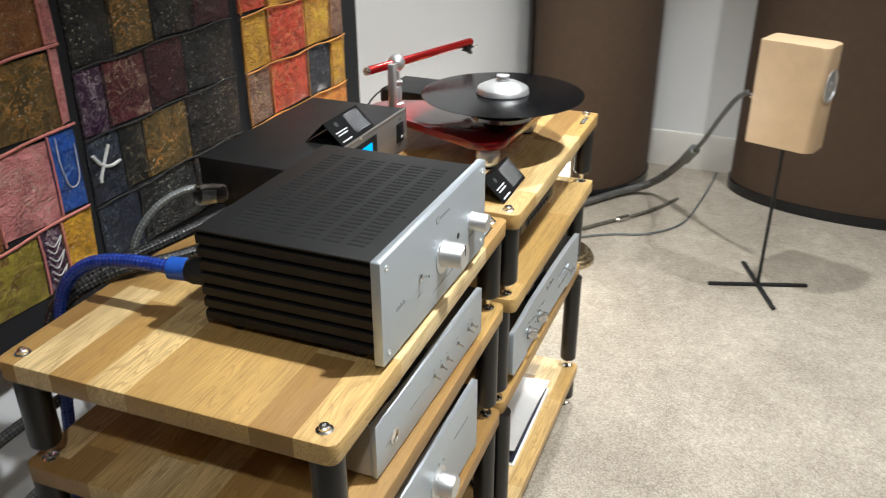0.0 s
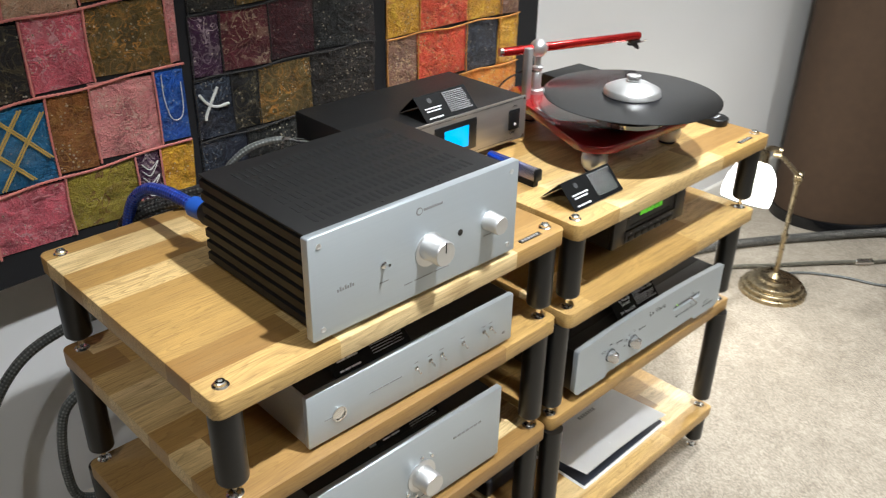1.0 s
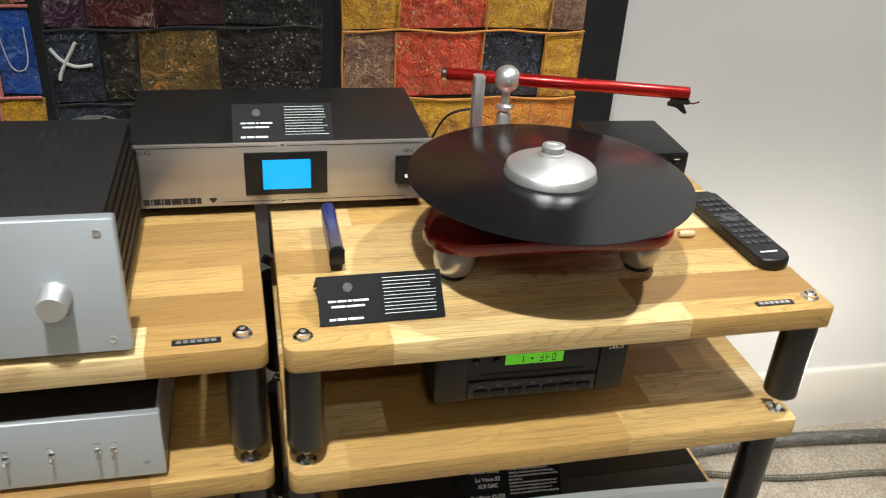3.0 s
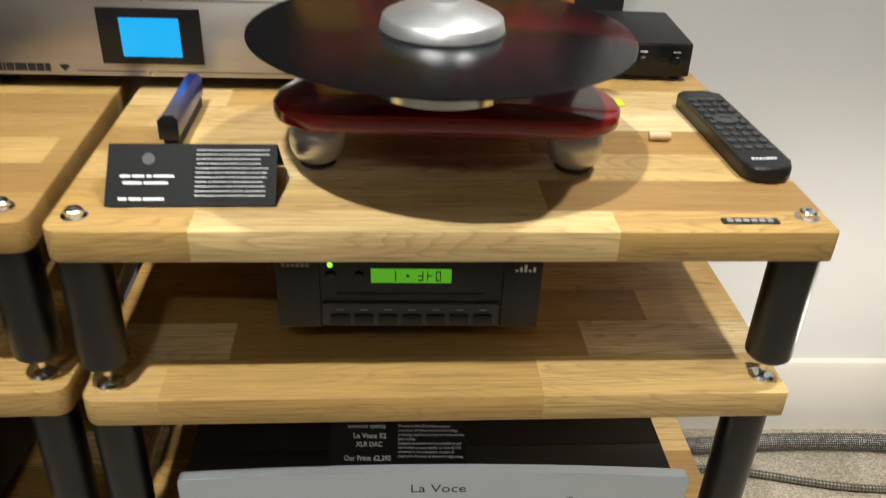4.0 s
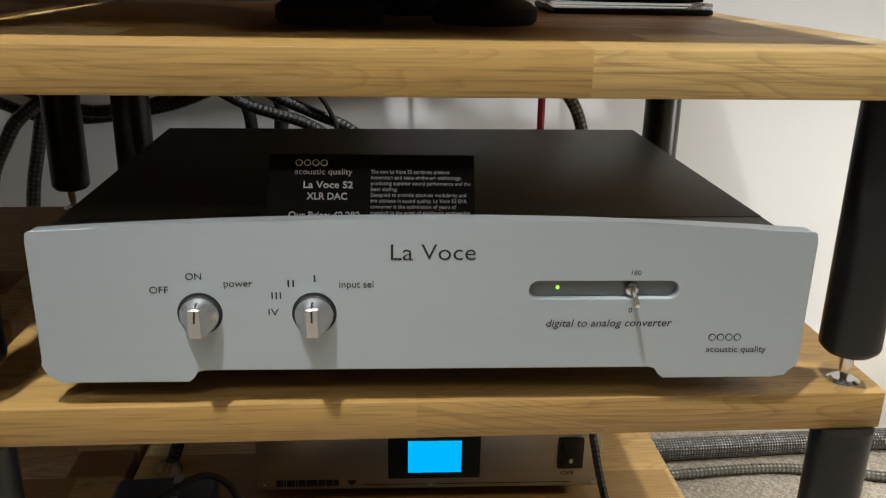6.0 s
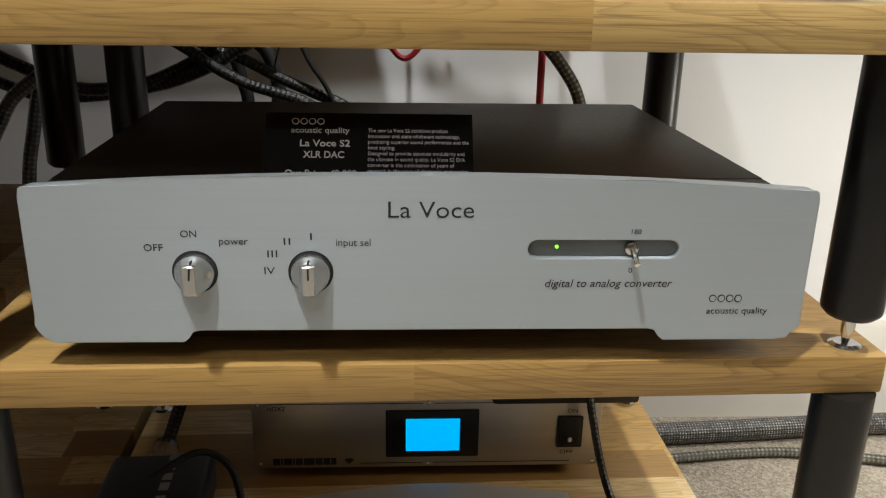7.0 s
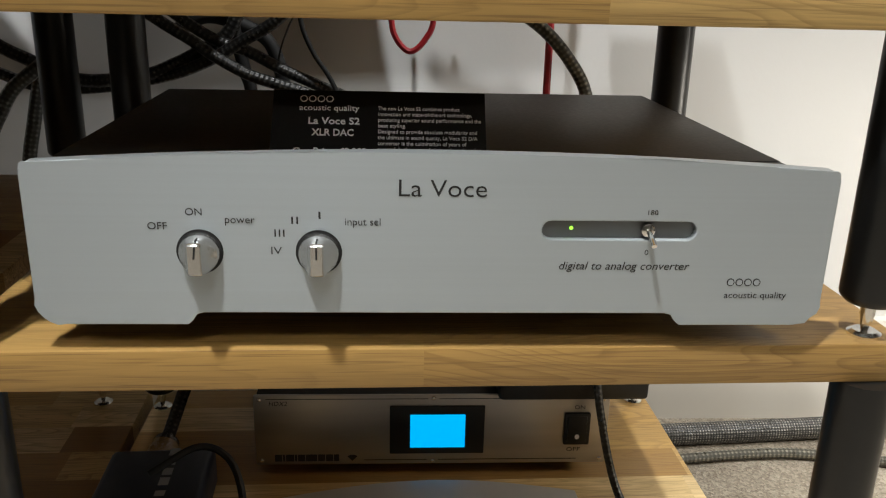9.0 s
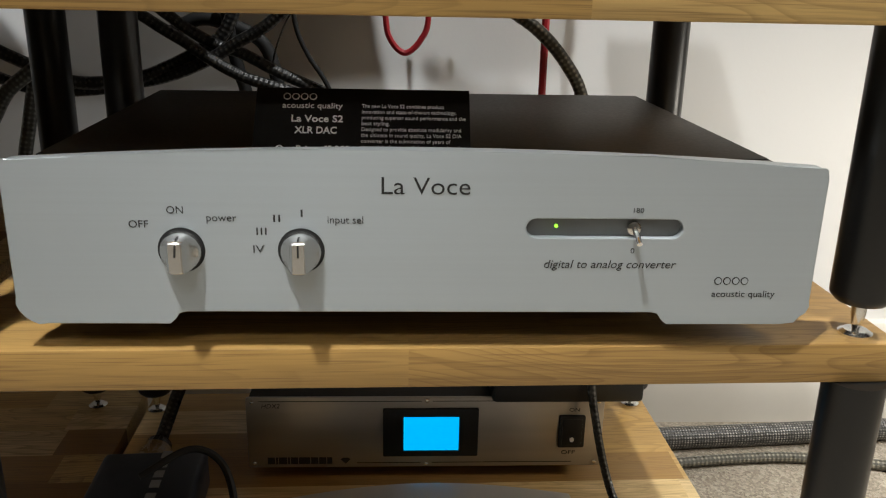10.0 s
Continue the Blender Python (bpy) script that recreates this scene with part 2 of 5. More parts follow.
SILVER_SIDE = brushed_metal("silver_anodised_lid", (0.42, 0.42, 0.41), 0.5, 0.5)
STEEL = brushed_metal("brushed_steel_front", (0.43, 0.40, 0.362), 0.34, 0.8, (2, 600, 30), 0.22)
CAPSTEEL = plain("bright_cap_steel", (0.84, 0.83, 0.80), 0.2, 1.0, 0.05, 60)
CHROME = plain("polished_chrome", (0.78, 0.77, 0.75), 0.12, 1.0, 0.05, 40)
SATIN = plain("satin_aluminium", (0.72, 0.72, 0.71), 0.38, 0.85, 0.06, 90)
BRASS = plain("aged_brass", (0.40, 0.33, 0.21), 0.28, 1.0, 0.35, 45, 0.05)
INK = plain("black_print", (0.018, 0.018, 0.018), 0.6)
GREYINK = plain("grey_print", (0.24, 0.24, 0.24), 0.6)
WHITEINK = plain("white_print", (0.82, 0.82, 0.82), 0.6)
CARD = plain("black_card", (0.006, 0.006, 0.006), 0.50, grain=0.2, scale=600, bump=0.1, **{"Specular IOR Level": 0.10})
PAPER = plain("white_paper", (0.80, 0.80, 0.79), 0.55, grain=0.03, scale=30)
REDPLEX = plain("red_acrylic", (0.27, 0.009, 0.010), 0.12, 0.0, 0.12, 8, **{"Coat Weight": 0.5})
REDMETAL = plain("red_anodised", (0.42, 0.018, 0.016), 0.25, 0.7, 0.15, 60)


def brush_handle_material():
    """Bare grey metal; the lit screen's blue reflection is painted in along the handle."""
    n = Nodes("grey_metal_blue_reflection")
    y = n.xyz(n.coords)[1]
    f = n.math("ADD", n.math("MULTIPLY", y, 9.0), n.math("MULTIPLY", n.noise(n.coords, 40, 2), 0.15))
    return n.set(n.ramp(f, (0.10, (0.30, 0.28, 0.30)), (0.45, (0.20, 0.21, 0.42)), (0.85, (0.07, 0.10, 0.50))), 0.26, 0.75)


HANDLEMETAL = brush_handle_material()
BRISTLE = plain("carbon_bristle", (0.01, 0.01, 0.01), 0.8, grain=0.4, scale=900, bump=0.6)
PANELCLOTH = plain("brown_speaker_cloth", (0.070, 0.041, 0.022), 0.85, grain=0.14, scale=420, bump=0.5)
BIRCH = plain("light_wood_veneer", (0.62, 0.44, 0.26), 0.45, grain=0.1, scale=20)
BLUESLEEVE = braid_material("blue_cable_sleeve", (0.012, 0.03, 0.22), (0.05, 0.12, 0.55))
BLUETAPE = plain("blue_heat_shrink", (0.02, 0.09, 0.42), 0.4)
GREYSLEEVE = braid_material("grey_cable_sleeve", (0.070, 0.074, 0.070), (0.26, 0.27, 0.255))
DARKSLEEVE = braid_material("black_cable_sleeve", (0.008, 0.008, 0.008), (0.10, 0.098, 0.09), 0.12)
SPARKSLEEVE = braid_material("glitter_cable_sleeve", (0.026, 0.025, 0.023), (0.40, 0.38, 0.34), 0.15, 0.0040)
OLIVESLEEVE = braid_material("olive_cable_sleeve", (0.05, 0.046, 0.034), (0.27, 0.25, 0.19))
REDWIRE = plain("red_wire", (0.42, 0.02, 0.03), 0.45)
LCDBLUE = glowing("blue_screen", (0.0, 0.48, 1.0), 1.5)
LCDGREEN = glowing("green_screen", (0.14, 0.62, 0.01), 0.85)
LEDGREEN = glowing("green_led", (0.35, 0.9, 0.05), 2.5)


def vinyl_material():
    n = Nodes("vinyl_record")
    x, y, z = n.xyz(n.coords)[:]
    r = n.math("SQRT", n.math("ADD", n.math("MULTIPLY", x, x), n.math("MULTIPLY", y, y)))
    groove = n.noise(n.join(n.math("MULTIPLY", r, 900.0), 0.0, 0.0), 1.0, 2)
    band = n.noise(n.join(n.math("MULTIPLY", r, 230.0), 3.0, 0.0), 1.0, 1)
    n.bump(groove, 0.2, 0.0004)
    around = n.tree.nodes.new("ShaderNodeTangent")
    around.direction_type, around.axis = "RADIAL", "Z"
    return n.set((0.005, 0.005, 0.0055), n.math("ADD", 0.06, n.math("ADD", n.math("MULTIPLY", groove, 0.08), n.math("MULTIPLY", band, 0.14))), **{"Anisotropic": 0.8, "Anisotropic Rotation": 0.25, "Tangent": around.outputs[0]})


def clear_material(name, tint, rough=0.02, through=1.0):
    n = Nodes(name)
    k = n.noise(n.coords, 30, 2)
    return n.set(tint, n.math("ADD", rough, n.math("MULTIPLY", k, 0.05)), 0.0, **{"Transmission Weight": through, "IOR": 1.46})


VINYL = vinyl_material()
CLEAR = clear_material("clear_plastic", (0.92, 0.92, 0.92))
OPAL = glowing("lit_opal_glass", (1.0, 0.93, 0.80), 9.0)

# ---- mesh helpers ----


def empty(name, label, category, m=None, group="", kind=""):
    ob = new(name)
    ob.empty_display_size = 0.05
    if m is not None:
        ob.matrix_basis = m
    return tagged(ob, label, category, group, kind)


def mesh_of(name, bm, material, smooth=True):
    me = bpy.data.meshes.new(name)
    bmesh.ops.recalc_face_normals(bm, faces=bm.faces)
    for e in bm.edges:
        e.smooth = not (len(e.link_faces) == 2 and e.calc_face_angle(0) > 0.7)
    for f in bm.faces:
        f.smooth = smooth
    bm.to_mesh(me)
    bm.free()
    me.materials.append(material)
    return me


def part(name, bm, material, parent, label="", m=None):
    ob = new(name, mesh_of(name, bm, material) if isinstance(bm, bmesh.types.BMesh) else bm)
    ob.parent = parent
    if m is not None:
        ob.matrix_basis = m
    return tagged(ob, label)


def thing(name, bm, material, label, category, m=None, group="", kind=""):
    ob = new(name, mesh_of(name, bm, material))
    if m is not None:
        ob.matrix_basis = m
    return tagged(ob, label, category, group, kind)


def box(x0, x1, y0, y1, z0, z1, bevel=0.001, seg=2, bm=None):
    bm = bm or bmesh.new()
    made = bmesh.ops.create_cube(bm, size=1, matrix=Matrix.LocRotScale(((x0 + x1) / 2, (y0 + y1) / 2, (z0 + z1) / 2), None, (x1 - x0, y1 - y0, z1 - z0)))
    if bevel:
        edges = list({e for v in made["verts"] for e in v.link_edges})
        bmesh.ops.bevel(bm, geom=edges, offset=bevel, segments=seg, profile=0.5, affect="EDGES")
    return bm


def prism(poly, lo, hi, axis="z", bevel=0.0, seg=2, bm=None):
    """A flat outline pushed from lo to hi along an axis. The outline is in (x, y), (x, z) or (y, z)."""
    bm = bm or bmesh.new()
    place = {"z": lambda a, b, c: (a, b, c), "y": lambda a, b, c: (a, c, b), "x": lambda a, b, c: (c, a, b)}[axis]
    low = [bm.verts.new(place(a, b, lo)) for a, b in poly]
    high = [bm.verts.new(place(a, b, hi)) for a, b in poly]
    k = len(poly)
    f0, f1 = bm.faces.new(low[::-1]), bm.faces.new(high)
    for i in range(k):
        bm.faces.new((low[i], low[(i + 1) % k], high[(i + 1) % k], high[i]))
    if bevel:
        bmesh.ops.bevel(bm, geom=list(f0.edges) + list(f1.edges), offset=bevel, segments=seg, profile=0.5, affect="EDGES")
    return bm


def rounded(x0, x1, y0, y1, r, seg=5):
    """An outline with round corners; r is one radius or four (from the lower left, anticlockwise)."""
    rs = [r] * 4 if not isinstance(r, (list, tuple)) else r
    out = []
    for (cx, cy, a0), q in zip(((x0, y0, 180), (x1, y0, 270), (x1, y1, 0), (x0, y1, 90)), rs):
        sx, sy = (1 if cx == x0 else -1), (1 if cy == y0 else -1)
        for i in range(seg + 1):
            a = radians(a0 + 90 * i / seg)
            out.append((cx + sx * q + q * math.cos(a), cy + sy * q + q * math.sin(a)))
    return out


def circle(cx, cy, rx, ry=None, n=32, turn=0.0):
    ry = ry or rx
    out = []
    for i in range(n):
        a = 2 * math.pi * i / n
        u, v = rx * math.cos(a), ry * math.sin(a)
        out.append((cx + u * math.cos(turn) - v * math.sin(turn), cy + u * math.sin(turn) + v * math.cos(turn)))
    return out


def lathe(profile, n=32, m=None, bm=None):
    """A profile of (radius, height) turned round z."""
    bm = bm or bmesh.new()
    rings = []
    for r, z in profile:
        if r < 1e-6:
            rings.append([bm.verts.new((0, 0, z))])
        else:
            rings.append([bm.verts.new((r * math.cos(2 * math.pi * i / n), r * math.sin(2 * math.pi * i / n), z)) for i in range(n)])
    for a, b in zip(rings, rings[1:]):
        for i in range(n):
            q = [a[i % len(a)], a[(i + 1) % len(a)], b[(i + 1) % len(b)], b[i % len(b)]]
            q = list(dict.fromkeys(q))
            if len(q) > 2:
                bm.faces.new(q)
    for ring in (rings[0], rings[-1]):
        if len(ring) > 2:
            bm.faces.new(ring)
    if m is not None:
        used = [v for ring in rings for v in ring]
        bmesh.ops.transform(bm, matrix=m, verts=used)
    return bm


def smooth_path(points, steps=10):
    """A smooth curve through the points (Catmull-Rom)."""
    p = [Vector(q) for q in points]
    p = [2 * p[0] - p[1]] + p + [2 * p[-1] - p[-2]]
    out = []
    for i in range(1, len(p) - 2):
        for k in range(steps):
            t = k / steps
            out.append(0.5 * ((2 * p[i]) + (p[i + 1] - p[i - 1]) * t + (2 * p[i - 1] - 5 * p[i] + 4 * p[i + 1] - p[i + 2]) * t * t + (3 * p[i] - p[i - 1] - 3 * p[i + 1] + p[i + 2]) * t ** 3))
    out.append(p[-2])
    return out


def tube(points, r, sides=10, steps=10, bm=None):
    """A round cable or rod along a smooth curve."""
    bm = bm or bmesh.new()
    path = smooth_path(points, steps) if steps else [Vector(q) for q in points]
    up = Vector((0.13, 0.21, 0.97))
    rings, runs = [], [0.0]
    for i, c in enumerate(path):
        d = (path[min(i + 1, len(path) - 1)] - path[max(i - 1, 0)]).normalized()
        a = d.cross(up)
        a = a.normalized() if a.length > 1e-4 else d.orthogonal().normalized()
        up = a.cross(d).normalized()
        rings.append([bm.verts.new(c + r * (math.cos(2 * math.pi * k / sides) * a + math.sin(2 * math.pi * k / sides) * up)) for k in range(sides)])
        if i:
            runs.append(runs[-1] + (c - path[i - 1]).length)
    uv = bm.loops.layers.uv.verify()
    for i, (a, b) in enumerate(zip(rings, rings[1:])):
        for k in range(sides):
            face = bm.faces.new((a[k], a[(k + 1) % sides], b[(k + 1) % sides], b[k]))
            around = 2 * math.pi * r / sides
            for loop, p in zip(face.loops, ((runs[i], k), (runs[i], k + 1), (runs[i + 1], k + 1), (runs[i + 1], k))):
                loop[uv].uv = (p[0], p[1] * around)
    bm.faces.new(rings[0][::-1])
    bm.faces.new(rings[-1])
    return bm


def writing(text, size, align="LEFT", depth=0.00015, spacing=1.0, shear=0.0, line=1.0, weight=0.0):
    """A mesh of letters in the built-in font, lying in x and z, facing -y."""
    cu = bpy.data.curves.new("lettering", "FONT")
    cu.body, cu.size, cu.align_x, cu.extrude, cu.space_character, cu.shear, cu.space_line = text, size, align, depth, spacing, shear, line
    cu.resolution_u, cu.offset = 3, weight * size
    ob = bpy.data.objects.new("lettering", cu)
    scene.collection.objects.link(ob)
    me = bpy.data.meshes.new_from_object(ob.evaluated_get(bpy.context.evaluated_depsgraph_get()))
    bpy.data.objects.remove(ob)
    me.transform(Matrix.Rotation(radians(90), 4, "X"))
    return me


def bars(spec, y, parent, material, name="print_bar"):
    """Plain bars for print that cannot be read: (x0, x1, z0, z1), a hair proud of the face at y."""
    for x0, x1, z0, z1 in spec:
        part(name, box(x0, x1, y - 0.0003, y, z0, z1, 0), material, parent)


def lettering(text, size, x, y, z, parent, material=None, align="LEFT", width=None, **more):
    """Letters on a face at y; width stretches them to a known length."""
    me = writing(text, size, align, **more)
    me.materials.append(material or INK)
    xs = [v.co.x for v in me.vertices]
    wide = width / (max(xs) - min(xs)) if width and xs else 1.0
    return part("lettering", me, None, parent, m=Matrix.LocRotScale((x, y, z), None, (wide, 1, 1)))


# ---- structure ----
BACK, FAR, NEAR, LEFT, HEIGHT = 1.21, 3.45, -3.4, -2.6, 2.5


def structure(name, bm, material, label):
    return thing(name, bm, material, label, "structure", kind="structure")


structure("floor", box(LEFT - 0.1, FAR + 0.1, NEAR - 0.1, BACK + 0.1, -0.1, 0, 0), CARPET, "beige short-pile carpet, mottled and walked on")
structure("wall_back", box(LEFT - 0.1, FAR + 0.1, BACK, BACK + 0.1, 0, HEIGHT, 0), WALL, "plain white painted wall behind the racks")
structure("wall_far", box(FAR, FAR + 0.1, NEAR, BACK, 0, HEIGHT, 0), WALL, "plain white painted wall at the end of the room")
structure("wall_near", box(LEFT - 0.1, FAR + 0.1, NEAR - 0.1, NEAR, 0, HEIGHT, 0), WALL, "plain white painted wall")
structure("wall_left", box(LEFT - 0.1, LEFT, NEAR, BACK, 0, HEIGHT, 0), WALL, "plain white painted wall")
structure("ceiling", box(LEFT - 0.1, FAR + 0.1, NEAR - 0.1, BACK + 0.1, HEIGHT, HEIGHT + 0.1, 0), CEIL, "plain white ceiling")
skirt = [(0, 0), (-0.014, 0), (-0.014, 0.142), (-0.009, 0.152), (0, 0.155)]
structure("baseboard", prism([(BACK + a, b) for a, b in skirt], LEFT, FAR, "x"), SKIRT, "cream painted skirting board along the wall")
structure("baseboard", prism([(FAR + a, b) for a, b in skirt], NEAR, BACK - 0.016, "y"), SKIRT, "cream painted skirting board along the end wall")

# ---- the two racks ----
RACKS = {"left": pose(0.7500, 0.7940, 0, 0, 0, 2.3) @ pose(-0.2925, -0.2205, 0), "right": pose(1.3430, 0.8005, 0, 0, 0, 1.4) @ pose(-0.2925, -0.2205, 0)}
TOPS, THICK, DEEP = (0.760, 0.606, 0.391, 0.115), 0.026, 0.441
INSET = 0.0225


def rack(m, label, corners, x0=0.0, slid=0.0, WIDE=0.585, inward=-0.024, edge=INSET):
    root = empty("hifi_rack", label, "rack", m, group="oak equipment racks")
    board = mesh_of("shelf", prism(rounded(x0, WIDE, 0, DEEP, corners, 4), -THICK, 0, "z", 0.0015, 2), OAK)
    screw = mesh_of("screw", lathe([(0.0095, 0), (0.0095, 0.0012), (0.0068, 0.0022), (0.0066, 0.0052), (0.0052, 0.0066), (0.0028, 0.0068), (0.0026, 0.0050), (0, 0.0050)], 20), CAPSTEEL)
    spike = mesh_of("spike", lathe([(0.0, 0.0016), (0.0020, 0.0018), (0.0046, 0.014), (0.0046, 0.0215), (0.0060, 0.022), (0.0060, 0.026)], 16), CAPSTEEL)
    cup = mesh_of("spike_cup", lathe([(0.0105, 0), (0.0105, 0.0016), (0.0075, 0.0034), (0.0050, 0.0028), (0, 0.0014)], 20), CAPSTEEL)
    third = mesh_of("shelf", prism(rounded(x0, WIDE + (0.005 if x0 else 0.0), 0, DEEP, corners, 4), -THICK, 0, "z", 0.0015, 2), OAK)
    lowers = TOPS[1:] + (0.0,)
    base = mesh_of("shelf", prism(rounded(0, WIDE, 0, DEEP + 0.05, corners, 4), -THICK, 0, "z", 0.0015, 2), OAK)
    spots = [(a, b) for a in (INSET, WIDE - edge) for b in (INSET, DEEP - INSET)]
    for i, (up, low) in enumerate(zip(TOPS, lowers)):
        part("shelf", (board, board, third, base)[i], None, root, m=pose(0, slid if i == 2 else 0.0, up))
        h = up - THICK - low - 0.0225
        leg = mesh_of("leg", lathe([(0.0150, 0), (0.0185, 0.0035), (0.0190, 0.006), (0.0190, h)], 28), BLACKWOOD)
        for a, b in spots:
            back = b > 0.1
            dx = (x0 * 0.6 if a < 0.2 and i == 0 else 0.0) + (inward if back and i in (1, 2) and (a > 0.2) == (x0 == 0) else 0.0)
            dy = ((0.0, 0.012, 0.034, 0.05)[i] if back else 0.0) + (slid * 0.6 if i == 1 else 0.0)
            post = part("leg", leg, None, root, m=pose(a + dx, b + dy, low + 0.0225))
            part("spike", spike, None, post, "chrome spike", pose(0, 0, -0.0225))
            part("spike_cup", cup, None, post, "chrome spike cup", pose(0, 0, -0.0225))
    for a, b in spots:
        part("screw", screw, None, root, "domed chrome screw cap", pose(a + (x0 * 0.6 if a < 0.2 else 0.0), b, TOPS[0]))
    plate = part("badge", prism(rounded(WIDE - 0.086, WIDE - 0.042, 0.012, 0.020, 0.001, 2), TOPS[0], TOPS[0] + 0.0012, "z"), BLACKMETAL, root, "small black maker's plate")
    for i in range(6):
        part("print_bar", box(WIDE - 0.082 + i * 0.0062, WIDE - 0.0775 + i * 0.0062, 0.0138, 0.0182, TOPS[0] + 0.0012, TOPS[0] + 0.0014, 0), SATIN, plate)
    return root


rack(RACKS["left"], "oak four-shelf rack with black legs, under an amplifier", [0.012, 0.012, 0.004, 0.012])
rack(RACKS["right"], "oak four-shelf rack with black legs, under a turntable", [0.013, 0.004, 0.004, 0.010], 0.009, 0.015, 0.5875, -0.010, 0.0170)

# ---- shared pieces of equipment ----


def facing(x, z, y=0.0):
    """A pose that turns a lathe's axis out of a front, towards -y."""
    return pose(x, y, z, 90, 0, 0)


def card_text(root, slope, lean, rise, items, material):
    """Lines of print on the card's front leaf: (kind, x, height up the leaf, width, size or text)."""
    turn = pose(0, -0.0003, 0, -math.degrees(math.atan2(lean, rise)), 0, 0)
    for kind, x, u, wide, what in items:
        if kind == "bar":
            part("print_bar", box(x, x + wide, -0.0003, 0, u, u + what, 0), material, root, m=turn)
        else:
            ob = lettering(what, kind, 0, 0, 0, root, material, width=wide, weight=0.016 if kind > 0.006 else 0.0)
            ob.matrix_basis = turn @ Matrix.Translation((x, 0, u)) @ Matrix.Diagonal((ob.scale[0], 1, 1, 1))


def plain_card(m, wide=0.122, rise=0.042, lean=0.034, seed=1):
    root = empty("price_card", "folded black price card with white print", "sign", m, group="price cards")
    t = 0.0006
    part("front_leaf", prism([(0, 0), (lean, rise), (lean + t, rise), (t, 0)], -wide / 2, wide / 2, "x"), CARD, root)
    part("back_leaf", prism([(lean, rise), (2 * lean, 0), (2 * lean + t, 0), (lean + t, rise)], -wide / 2, wide / 2, "x"), CARD, root)
    s = math.hypot(lean, rise)
    rng = random.Random(seed)
    items = []
    for start, u, thick, words in ((-0.42, 0.46, 0.040, (0.06, 0.07, 0.03, 0.12)), (-0.40, 0.35, 0.040, (0.11, 0.14)), (-0.42, 0.09, 0.045, (0.05, 0.07, 0.12))):
        for w in words:
            items.append(("bar", wide * start, s * u, wide * w, s * thick))
            start += w + 0.012
    for i in range(11):
        items.append(("bar", wide * 0.02, s * (0.90 - i * 0.074), wide * rng.uniform(0.38, 0.44), s * 0.010))
    card_text(root, s, lean, rise, items, WHITEINK)
    part("print_mark", prism(circle(-wide * 0.26, s * 0.76, 0.0046, n=20), -0.0003, 0, "y"), KEYPADGREY, root, "round grey maker's mark", pose(0, -0.0003, 0, -math.degrees(math.atan2(lean, rise)), 0, 0))
    return root


def knob(parent, x, z, r, length, y=0.0, material=None, name="knob", label="turned silver knob"):
    prof = [(r * 1.06, 0), (r * 1.06, length * 0.12), (r, length * 0.16), (r, length * 0.9), (r * 0.9, length), (0, length)]
    return part(name, lathe(prof, 32), material or SATIN, parent, label, facing(x, z, y))


